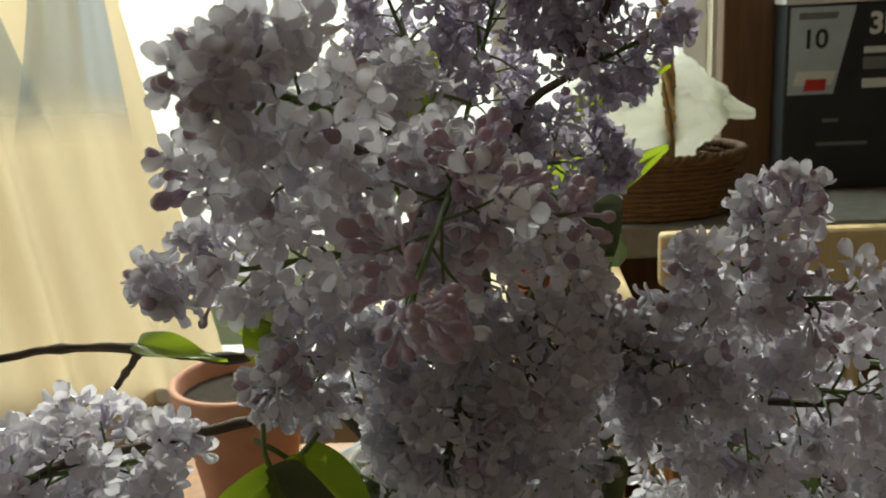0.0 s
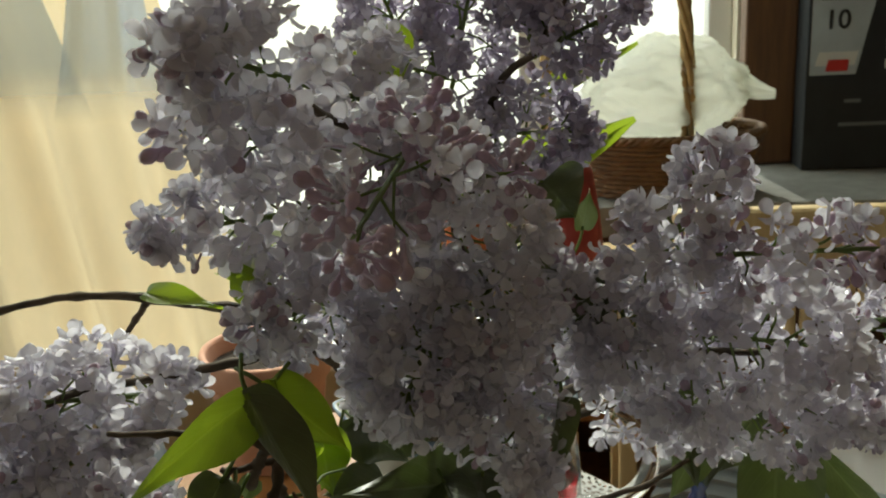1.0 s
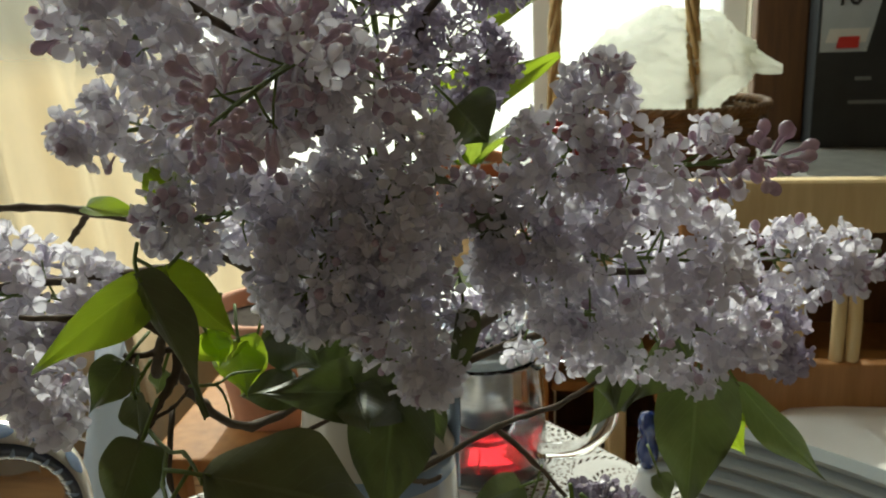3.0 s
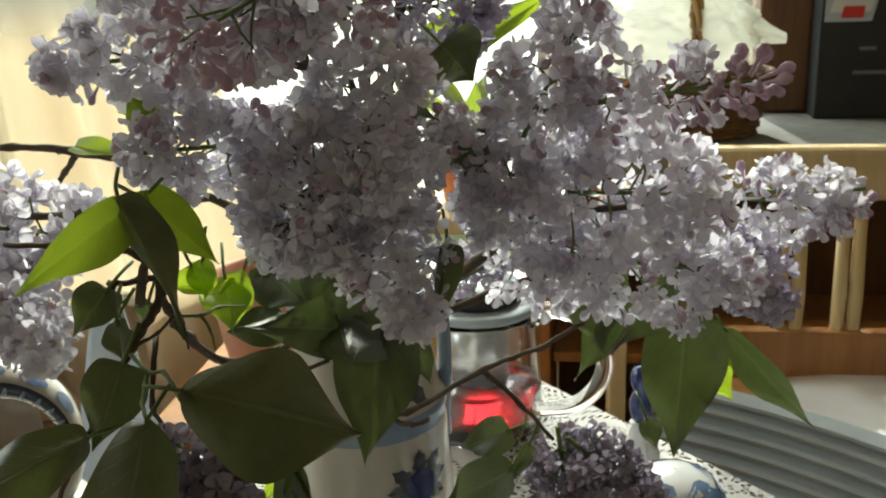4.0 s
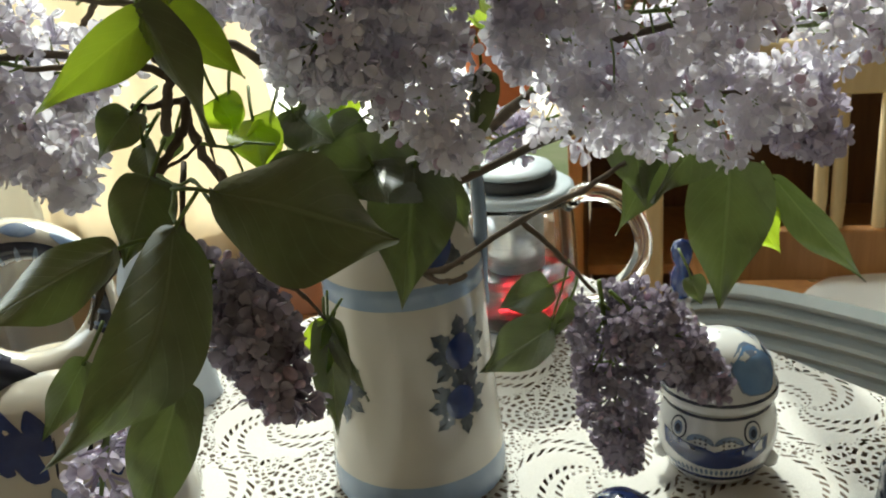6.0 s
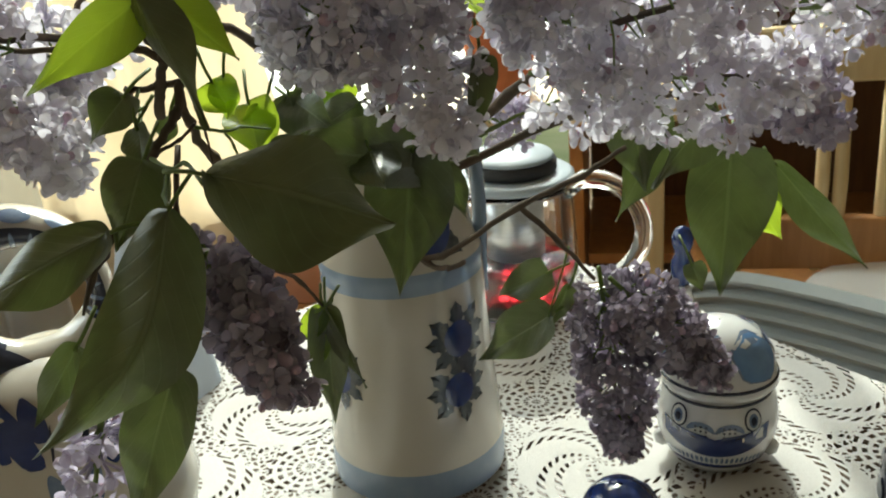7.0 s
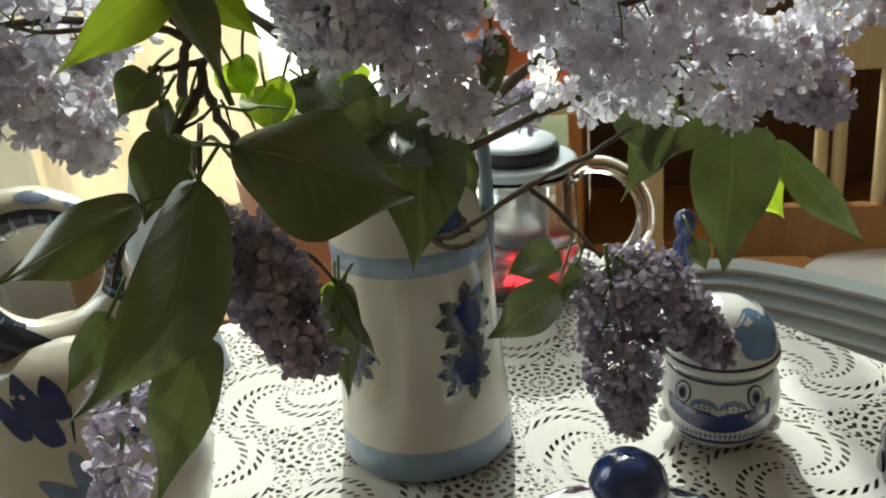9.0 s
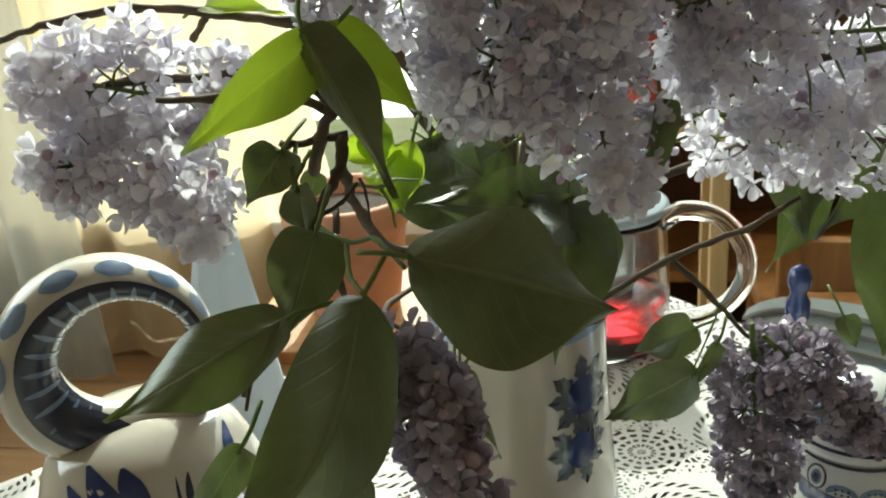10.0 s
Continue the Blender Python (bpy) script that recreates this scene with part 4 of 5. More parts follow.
v, f = lathe(JOUT + JIN, 72, spout)
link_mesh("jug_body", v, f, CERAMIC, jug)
band("base_band", JOUT, 0.0045, 0.030, BAND_BLUE, jug)
band("shoulder_band", JOUT, 0.180, 0.197, BAND_BLUE, jug)
lip = [(0.0556, 0.2785), (0.0585, 0.2865), (0.0603, 0.2905), (0.0594, 0.2922), (0.0580, 0.2915)]
v, f = lathe([(r + 0.0004, z) for r, z in lip], 72, spout)
link_mesh("lip_band", v, f, BAND_BLUE, jug, "pale blue spout lip")


hang = Vector((math.cos(radians(22)), math.sin(radians(22)), 0))
hv, hf = [], []
hp = smooth_path([hang * 0.052 + Vector((0, 0, 0.272)), hang * 0.059 + Vector((0, 0, 0.280)), hang * 0.065 + Vector((0, 0, 0.258)), hang * 0.066 + Vector((0, 0, 0.215)), hang * 0.064 + Vector((0, 0, 0.175)), hang * 0.064 + Vector((0, 0, 0.150))], 6)
across = Vector((-hang.y, hang.x, 0))
for i, p in enumerate(hp):
    d = (hp[min(i + 1, len(hp) - 1)] - hp[max(i - 1, 0)]).normalized()
    o = across.cross(d).normalized()
    for k in range(12):
        a = 2 * math.pi * k / 12
        hv.append(p + across * 0.0115 * math.cos(a) + o * 0.0055 * math.sin(a))
for i in range(len(hp) - 1):
    for k in range(12):
        j = (k + 1) % 12
        hf.append((i * 12 + k, i * 12 + j, (i + 1) * 12 + j, (i + 1) * 12 + k))
link_mesh("handle", hv, hf, BAND_BLUE, jug, "pale blue strap handle")


def plum_decal(parent, outer, ang, z, k=1.0):
    for i, (dx, dz, tu) in enumerate(((-0.016, 0.012, 0.9), (0.015, 0.016, -0.8), (-0.015, -0.014, 2.2), (0.016, -0.010, -2.1), (0.0, 0.021, 0.0), (0.004, -0.021, 3.1), (-0.019, 0.0, 1.5), (0.019, 0.003, -1.5))):
        mark("decal_leaf", outer, ang, z, jagged(0.0070 * k, 0.0105 * k, 3, tu, dx * k, dz * k), DECAL_LEAF, parent, 0.0004 + 0.00006 * i)
    mark("decal_plum", outer, ang, z, oval(0.0140 * k, 0.0150 * k), COBALT, parent, 0.0011)


face_a = math.atan2(0.068 - JY, 0.236 - JX)
plum_decal(jug, JOUT, face_a + 0.62, 0.138, 1.0)
plum_decal(jug, JOUT, face_a + 0.55, 0.096, 0.95)
plum_decal(jug, JOUT, face_a - 0.95, 0.108, 0.95)
mark("decal_plum", JOUT, face_a + 0.42, 0.228, oval(0.019, 0.022), COBALT, jug, 0.0010)
for tu, dx, dz in ((0.7, -0.02, 0.015), (-0.7, 0.02, 0.014), (2.3, -0.018, -0.016), (-2.3, 0.018, -0.016)):
    mark("decal_leaf", JOUT, face_a + 0.42, 0.228, jagged(0.008, 0.014, 3, tu, dx, dz), DECAL_LEAF, jug, 0.0005)

# ---- sugar bowl with a painted face ----
SBX, SBY = 0.321, 0.786
bowl = thing("sugar_bowl", (SBX, SBY, TOP), "white ceramic sugar bowl painted cobalt blue, domed lid on", "sugar bowl")
SOUT = [(0.030, 0.0), (0.036, 0.002), (0.040, 0.008), (0.0465, 0.022), (0.0490, 0.038), (0.0470, 0.054), (0.0435, 0.066), (0.0425, 0.070)]
SIN = [(0.0395, 0.070), (0.040, 0.060), (0.044, 0.038), (0.038, 0.012), (0.001, 0.008)]
v, f = lathe(SOUT + SIN, 56)
link_mesh("bowl_body", v, f, WHITE_CERAMIC, bowl)
sa = math.atan2(0.068 - SBY, 0.236 - SBX)
band("blue_band", SOUT, 0.0090, 0.0135, COBALT, bowl)
band("blue_line", SOUT, 0.0655, 0.0680, INK, bowl)
for s in (-1, 1):
    e = sa + s * 0.64
    mark("ring_mark", SOUT, e, 0.0545, oval(0.0078, 0.0095), INK, bowl, 0.0005)
    mark("ring_mark", SOUT, e, 0.0545, oval(0.0064, 0.0080), WHITE_CERAMIC, bowl, 0.0008)
    mark("ring_mark", SOUT, e, 0.0542, oval(0.0042, 0.0058), COBALT_WASH, bowl, 0.0010)
    mark("dot_mark", SOUT, e, 0.0540, oval(0.0026, 0.0036), INK, bowl, 0.0013)
    for i in range(7):
        mark("dot_mark", SOUT, sa + s * 0.10, 0.0455, oval(0.0010, 0.0010, dx=s * (0.002 + 0.0042 * (i % 3)), dz=0.0045 - 0.0035 * (i // 3)), INK, bowl, 0.0009)
    arc = [(s * 0.0115 + 0.0115 * math.cos(a), 0.0455 + 0.0085 * math.sin(a)) for a in [math.pi * i / 12 for i in range(13)]]
    mark("brush_line", SOUT, sa, 0.0, arc + [(s * 0.0115 + (x - s * 0.0115) * 0.88, 0.0455 + (z - 0.0455) * 0.88) for x, z in reversed(arc)], COBALT_WASH, bowl, 0.0006)
top_line = [(0.047 * t, 0.0435 + 0.006 * t * t - 0.0030 * math.exp(-(t / 0.12) ** 2)) for t in [i / 10 - 1 for i in range(21)]]
low_line = [(0.047 * t, 0.0425 - 0.0185 * math.cos(1.45 * t) ** 0.7) for t in [0.95 - i / 10 for i in range(20)]]
mark("blue_curl", SOUT, sa, 0.0, top_line + low_line, COBALT, bowl, 0.0008)
for i in range(22):
    mark("stroke_mark", SOUT, sa + (i - 10.5) * 0.085, 0.0190, oval(0.0013, 0.0035), COBALT_WASH, bowl, 0.0005)
for s in (-1, 1):
    v, f = lathe([(0.001, -0.008), (0.006, -0.004), (0.0075, 0.002), (0.005, 0.006), (0.001, 0.008)], 14)
    ear = link_mesh("side_knob", v, f, WHITE_CERAMIC, bowl)
    ear.location = (0.0445 * math.cos(sa + s * 1.25), 0.0445 * math.sin(sa + s * 1.25), 0.017)
lid = [(0.0455, 0.0715), (0.0475, 0.0735), (0.0475, 0.078), (0.0450, 0.084), (0.0412, 0.098), (0.0315, 0.112), (0.0160, 0.1195), (0.001, 0.1215)]
v, f = lathe(lid, 56)
bowl_lid = link_mesh("bowl_lid", v, f, WHITE_CERAMIC, bowl, "white lid with sky-blue glaze patches")
band("lid_line", lid, 0.0790, 0.0815, INK, bowl_lid)
for i in range(5):
    mark("outline_mark", lid, sa + i * 1.257 + 0.9, 0.1005, oval(0.0235, 0.0170, wob=0.06), COBALT_WASH, bowl_lid, 0.0005)
    mark("glaze_patch", lid, sa + i * 1.257 + 0.9, 0.1005, oval(0.0220, 0.0156, wob=0.06), SKY_GLAZE, bowl_lid, 0.0009)
# ---- small blue figure-shaped stopper behind the bowl ----
stop = thing("bottle_stopper", (0.302, 0.935, TOP), "slim bottle with a cobalt blue glazed stopper", "bottle")
v, f = lathe([(0.001, 0), (0.019, 0.0), (0.021, 0.004), (0.020, 0.05), (0.012, 0.068), (0.009, 0.078), (0.0105, 0.082), (0.001, 0.083)], 28)
link_mesh("bottle", v, f, WHITE_CERAMIC, stop)
v, f = lathe([(0.006, 0.0835), (0.008, 0.086), (0.011, 0.098), (0.0105, 0.108), (0.0065, 0.117), (0.0095, 0.124), (0.0105, 0.132), (0.0075, 0.140), (0.001, 0.143)], 28)
link_mesh("stopper", v, f, COBALT, stop, "cobalt blue glazed stopper")

# ---- glass teapot ----
KX, KY = 0.128, 1.075
pot = thing("glass_teapot", (KX, KY, TOP), "clear glass teapot holding red tea, grey lid", "teapot")
KO = [(0.060, 0.001), (0.068, 0.003), (0.071, 0.010), (0.0705, 0.06), (0.068, 0.11), (0.066, 0.138), (0.067, 0.146)]
v, f = lathe([(0.001, 0.001)] + KO + [(r - 0.0028, max(z, 0.005)) for r, z in reversed(KO)] + [(0.001, 0.005)], 64)
link_mesh("glass_body", v, f, GLASS, pot)
v, f = lathe([(0.001, 0.0052), (0.0655, 0.0055), (0.0678, 0.012), (0.0672, 0.055), (0.0660, 0.056), (0.001, 0.056)], 56)
link_mesh("tea", v, f, RED_TEA, pot, "red fruit tea")
v, f = lathe([(0.001, 0.06), (0.032, 0.06), (0.034, 0.062), (0.034, 0.142), (0.033, 0.142), (0.033, 0.063), (0.001, 0.063)], 40)
link_mesh("strainer", v, f, STEEL, pot, "brushed steel strainer")
v, f = lathe([(0.034, 0.1465), (0.0675, 0.1470), (0.0690, 0.150), (0.0685, 0.153), (0.064, 0.156), (0.034, 0.157)], 64)
lid_rim = link_mesh("lid", v, f, LID_GREY, pot, "grey-blue lid ring")
v, f = lathe([(0.001, 0.1575), (0.048, 0.1575), (0.050, 0.160), (0.050, 0.168), (0.047, 0.171), (0.001, 0.171)], 56)
link_mesh("seal", v, f, RUBBER, pot, "black rubber seal")
v, f = lathe([(0.001, 0.1715), (0.046, 0.1715), (0.047, 0.1735), (0.045, 0.176), (0.001, 0.178)], 56)
link_mesh("lid_disc", v, f, LID_GREY, pot)
hd = Vector((0.93, -0.37, 0)).normalized()
hp = [hd * r + Vector((0, 0, h)) for r, h in ((0.064, 0.139), (0.088, 0.156), (0.124, 0.152), (0.149, 0.122), (0.147, 0.084), (0.119, 0.050), (0.068, 0.032))]
v, f = tube(smooth_path(hp, 7), 0.0095, 14)
link_mesh("handle", v, f, GLASS, pot, "clear glass handle")

# ---- ring-handled jug with brushwork ----
RX, RY = -0.151, 0.613
rj = thing("ring_jug", (RX, RY, TOP), "cream ceramic jug with cobalt brushwork and a ring handle", "jug")
ROUT = [(0.050, 0.0), (0.062, 0.003), (0.080, 0.03), (0.088, 0.065), (0.083, 0.095), (0.076, 0.120), (0.070, 0.138), (0.066, 0.150), (0.060, 0.163), (0.049, 0.175), (0.030, 0.182), (0.001, 0.184)]
v, f = lathe(ROUT, 60)
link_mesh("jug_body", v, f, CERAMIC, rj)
ra = math.atan2(0.138 - RY, 0.153 - RX)
rv, rf = [], []
ring_c = Vector((0.0, 0.0, 0.2224))
ux = Vector((math.cos(ra + math.pi / 2), math.sin(ra + math.pi / 2), 0))
uy = Vector((math.cos(ra), math.sin(ra), 0))
NR, NS = 64, 20


def ring_point(a, b, grow=0.0):
    """A point of the handle: a round the ring, b round its section (0 outwards, pi inwards)."""
    wide = 0.0140 - 0.0053 * math.cos(a) + 0.006 * max(0.0, -math.sin(a)) + grow
    deep = 0.021 + grow
    rad = 0.0525 - 0.0053 * math.cos(a) + wide * math.cos(b)
    return ring_c + ux * (rad * math.cos(a)) + Vector((0, 0, 1)) * (rad * math.sin(a)) + uy * (deep * math.sin(b))


for i in range(NR):
    for j in range(NS):
        rv.append(ring_point(2 * math.pi * i / NR, 2 * math.pi * j / NS))
for i in range(NR):
    for j in range(NS):
        a, b = (i + 1) % NR, (j + 1) % NS
        rf.append((i * NS + j, a * NS + j, a * NS + b, i * NS + b))
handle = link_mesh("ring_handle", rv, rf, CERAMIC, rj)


def ring_patch(name, a0, a1, b0, b1, material, grow=0.0006, n=12, m=5, taper=0.0, parent=None):
    vv, ff = [], []
    for i in range(n + 1):
        t = i / n
        k = 1 - taper * abs(2 * t - 1) ** 2
        for j in range(m + 1):
            s = j / m - 0.5
            vv.append(ring_point(a0 + (a1 - a0) * t, (b0 + b1) / 2 + (b1 - b0) * s * k, grow))
    for i in range(n):
        for j in range(m):
            q = i * (m + 1) + j
            ff.append((q, q + 1, q + m + 2, q + m + 1))
    return link_mesh(name, vv, ff, material, parent or handle)


ring_patch("brush_band", radians(-25), radians(235), radians(72), radians(172), INK, 0.0004, 60, 8, 0.15)
for i in range(19):
    a = radians(-20 + i * 13.4)
    ring_patch("brush_stroke", a, a + radians(4.0), radians(85), radians(158), COBALT_WASH, 0.0008, 6, 5, 0.6)
for i in range(6):
    a = radians(20 + i * 28)
    ring_patch("brush_stroke", a, a + radians(20), radians(20), radians(62), COBALT_WASH, 0.0006, 8, 4, 0.8)
ring_patch("brush_stroke", radians(200), radians(262), radians(86), radians(150), INK, 0.0010, 16, 5, 0.7)
for dx, dz, w, h, tu, mt in ((-0.052, 0.135, 0.006, 0.017, 0.5, COBALT), (-0.036, 0.118, 0.008, 0.02, 0.25, COBALT), (-0.018, 0.128, 0.0025, 0.014, 0.1, INK), (-0.012, 0.126, 0.0012, 0.016, 0.0, INK), (0.012, 0.138, 0.0075, 0.014, -0.4, COBALT), (0.004, 0.122, 0.001, 0.013, 0.1, INK), (0.026, 0.130, 0.010, 0.025, -0.55, COBALT), (0.044, 0.128, 0.007, 0.018, -0.75, COBALT)):
    mark("brush_stroke", ROUT, ra, 0.0, oval(w, h, -tu, dx=-dx, dz=dz + 0.022, wob=0.05), mt, rj, 0.0006)
for i in range(7):
    t = radians(-20 + i * 37)
    mark("petal_stroke", ROUT, ra, 0.0, oval(0.0075, 0.021, t, dx=0.004 - 0.026 * math.sin(t), dz=0.082 + 0.026 * math.cos(t), point=0.25), COBALT_WASH, rj, 0.0006 + 0.00004 * i)
mark("petal_heart", ROUT, ra, 0.0, oval(0.009, 0.009, dx=0.004, dz=0.082, wob=0.12), INK, rj, 0.0012)

# ---- folded paper napkin standing behind the ring jug ----
nv, nf = [], []
for j in range(11):
    for i in range(36):
        t, a = j / 10, 2 * math.pi * i / 36
        r = (0.052 * (1 - t) + 0.012 * t) * (1 + 0.10 * math.cos(3 * a + 0.5) + 0.05 * math.sin(7 * a + 3 * t))
        nv.append((r * math.cos(a) + 0.012 * t, r * math.sin(a), 0.235 * t))
for j in range(10):
    for i in range(36):
        k = (i + 1) % 36
        nf.append((j * 36 + i, j * 36 + k, (j + 1) * 36 + k, (j + 1) * 36 + i))
napkin = link_mesh("paper_napkin", nv, nf, NAPKIN)
napkin.location = (-0.215, 0.875, TOP)
tagged(napkin, "pale blue paper napkin folded to a standing cone", "napkin")

# ---- covered butter dish in front ----
bd = thing("butter_dish", (0.243, 0.585, TOP), "covered ceramic dish with a shiny cobalt knob", "dish")
v, f = lathe([(0.05, 0), (0.075, 0.003), (0.098, 0.012), (0.100, 0.015), (0.097, 0.016), (0.07, 0.008), (0.001, 0.007)], 56)
link_mesh("saucer", v, f, INK, bd, "dark patterned saucer")
DOUT = [(0.078, 0.0165), (0.080, 0.020), (0.078, 0.030), (0.066, 0.042), (0.045, 0.050), (0.026, 0.054), (0.020, 0.055), (0.001, 0.055)]
v, f = lathe(DOUT, 56)
link_mesh("cover", v, f, WHITE_CERAMIC, bd)
for i in range(14):
    mark("brush_stroke", DOUT, i * 0.449, 0.040, oval(0.010, 0.007, 0.5 * (-1) ** i, wob=0.12), INK, bd, 0.0006)
band("blue_line", DOUT, 0.021, 0.027, COBALT, bd)
def dented(x, y, z):
    """Pushes flat dents into the knob's glaze."""
    p = Vector((x, y, z))
    k = 1 + 0.10 * noise.noise(p * 75) + 0.07 * abs(noise.noise(p * 160))
    return (x * k, y * k, z)


v, f = lathe([(0.020, 0.0545), (0.018, 0.060), (0.021, 0.068), (0.0245, 0.078), (0.0250, 0.086), (0.0235, 0.093), (0.0200, 0.1), (0.0140, 0.1055), (0.007, 0.1078), (0.001, 0.1082)], 44, dented)
link_mesh("knob", v, f, COBALT, bd, "shiny cobalt blue knob")

# ---- dark ornamented pot at the table's side ----
dp = thing("dark_pot", (0.475, 0.690, TOP), "dark ornamented ceramic pot with raised scrollwork", "pot")
PO = [(0.030, 0), (0.040, 0.004), (0.050, 0.03), (0.048, 0.055), (0.036, 0.072), (0.030, 0.078), (0.027, 0.078), (0.033, 0.068), (0.04, 0.03), (0.001, 0.008)]
v, f = lathe(PO, 44)
link_mesh("pot_body", v, f, INK, dp)
for i in range(16):
    mark("scroll", PO, i * 0.393, 0.035 + 0.012 * (i % 2), oval(0.006, 0.009, 0.5), GREY_PRINT, dp, 0.0012)

# ---- the lilac ----

b1 = branch("pale lilac branch, upright open cluster with few buds")
panicle(b1, (0.065, 0.500, 1.307), (0.031, 0.440, 1.331), 0.028, 190, 11, 0.06, singles=40)
panicle(b1, (0.060, 0.530, 1.277), (0.016, 0.470, 1.295), 0.021, 110, 12, 0.10)
twig(b1, [MOUTH, (0.087, 0.620, 1.230), (0.065, 0.500, 1.301)], 0.003, 0.002)

b2 = branch("pale lilac branch pointing towards the window, fading edge")
panicle(b2, (0.061, 0.570, 1.239), (-0.030, 0.545, 1.232), 0.030, 230, 21, 0.05, singles=40)
panicle(b2, (0.079, 0.620, 1.277), (0.041, 0.600, 1.302), 0.036, 220, 22, 0.03)
leaf(b2, (0.020, 0.560, 1.196), (0.012, 0.550, 1.219), 0.022, (0.2, -0.9, 0.2), seed=3, material=BACKLIT_LEAF)
leaf(b2, (0.028, 0.570, 1.209), (-0.004, 0.570, 1.205), 0.03, (0.2, -0.7, 0.5), seed=4, material=BACKLIT_LEAF)
twig(b2, [MOUTH, (0.095, 0.640, 1.194), (0.063, 0.570, 1.238)], 0.003, 0.002)

b3 = branch("lilac branch with a half-opened cluster of pinkish buds")
panicle(b3, (0.103, 0.540, 1.271), (0.091, 0.435, 1.253), 0.036, 125, 31, 0.55, lump=0.015)
panicle(b3, (0.106, 0.550, 1.253), (0.163, 0.520, 1.264), 0.020, 80, 32, 0.35)
panicle(b3, (0.100, 0.550, 1.265), (0.113, 0.500, 1.297), 0.022, 80, 33, 0.55)
panicle(b3, (0.076, 0.580, 1.264), (0.106, 0.550, 1.241), 0.040, 210, 34, 0.08, singles=30)
twig(b3, [MOUTH, (0.112, 0.660, 1.174), (0.105, 0.540, 1.269)], 0.003, 0.002)

b4 = branch("lilac branch standing high at the back of the bouquet")
panicle(b4, (0.083, 0.770, 1.274), (0.052, 0.730, 1.369), 0.044, 260, 41, 0.05, material=DARK_PETAL, scale=0.95, dense=1.0)
panicle(b4, (0.104, 0.770, 1.273), (0.128, 0.700, 1.356), 0.046, 260, 42, 0.05, material=DARK_PETAL, scale=0.95, dense=1.0)
leaf(b4, (0.090, 0.655, 1.295), (0.052, 0.650, 1.302), 0.046, (0.1, -0.8, 0.4), seed=5, material=BACKLIT_LEAF, fold=0.4)
leaf(b4, (0.040, 0.745, 1.299), (0.019, 0.740, 1.297), 0.03, (0.2, -0.6, 0.5), seed=6, material=BACKLIT_LEAF)
twig(b4, [MOUTH, (0.091, 0.770, 1.223), (0.091, 0.760, 1.309)], 0.0032, 0.0022, GREEN_STEM)

b5 = branch("darker lilac branch leaning towards the basket")
panicle(b5, (0.159, 0.700, 1.295), (0.214, 0.680, 1.323), 0.030, 150, 51, 0.05, material=DARK_PETAL, scale=0.92, dense=1.25)
panicle(b5, (0.157, 0.710, 1.306), (0.163, 0.700, 1.354), 0.026, 100, 52, 0.05, material=DARK_PETAL, scale=0.92, dense=1.25)
panicle(b5, (0.124, 0.730, 1.244), (0.196, 0.690, 1.250), 0.036, 210, 53, 0.04, material=DARK_PETAL, scale=0.92, dense=1.25)
twig(b5, [MOUTH, (0.127, 0.720, 1.249), (0.162, 0.690, 1.300), (0.183, 0.690, 1.338)], 0.0032, 0.002)
leaf(b5, (0.140, 0.740, 1.203), (0.223, 0.740, 1.247), 0.05, (-0.1, -0.6, 0.6), seed=7, material=BACKLIT_LEAF, fold=0.5, curl=0.2)
leaf(b5, (0.168, 0.750, 1.268), (0.225, 0.750, 1.295), 0.022, (0.2, -0.5, 0.7), seed=8, material=BACKLIT_LEAF)
leaf(b5, (0.188, 0.740, 1.176), (0.193, 0.740, 1.204), 0.018, (0.3, -0.9, 0.1), seed=9)

b6 = branch("full pale lilac branch in the bouquet's middle")
panicle(b6, (0.053, 0.600, 1.181), (0.024, 0.520, 1.193), 0.030, 190, 61, 0.10, singles=20, dense=1.25)
panicle(b6, (0.108, 0.620, 1.179), (0.091, 0.530, 1.142), 0.050, 330, 62, 0.04, dense=1.25)
panicle(b6, (0.136, 0.620, 1.202), (0.128, 0.540, 1.172), 0.048, 300, 63, 0.03, dense=1.25)
panicle(b6, (0.129, 0.620, 1.145), (0.152, 0.570, 1.079), 0.034, 210, 64, 0.05, dense=1.25)
panicle(b6, (0.084, 0.620, 1.146), (0.077, 0.560, 1.126), 0.030, 150, 65, 0.05, dense=1.25)
twig(b6, [MOUTH, (0.104, 0.660, 1.122), (0.091, 0.580, 1.184)], 0.0035, 0.002)

b7 = branch("wide pale lilac branch spreading over the sugar bowl")
panicle(b7, (0.215, 0.610, 1.184), (0.251, 0.575, 1.262), 0.029, 190, 71, 0.14, singles=30, dense=1.25)
panicle(b7, (0.236, 0.600, 1.199), (0.332, 0.530, 1.223), 0.022, 150, 72, 0.45, dense=1.25)
panicle(b7, (0.198, 0.660, 1.137), (0.322, 0.580, 1.155), 0.052, 420, 73, 0.05, singles=20, dense=1.25)
panicle(b7, (0.204, 0.680, 1.092), (0.348, 0.630, 1.092), 0.046, 360, 74, 0.04, dense=1.25)
panicle(b7, (0.188, 0.640, 1.165), (0.169, 0.600, 1.193), 0.024, 80, 75, 0.12, dense=1.25)
panicle(b7, (0.348, 0.690, 1.123), (0.413, 0.660, 1.128), 0.026, 130, 76, 0.15, dense=1.25)
panicle(b7, (0.215, 0.660, 1.119), (0.201, 0.600, 1.173), 0.040, 210, 78, 0.05, dense=1.25)
twig(b7, [MOUTH, (0.173, 0.700, 1.075), (0.229, 0.660, 1.119), (0.285, 0.600, 1.146)], 0.0038, 0.002)
twig(b7, [(0.211, 0.680, 1.100), (0.274, 0.660, 1.093), (0.321, 0.640, 1.094)], 0.002, 0.0015)
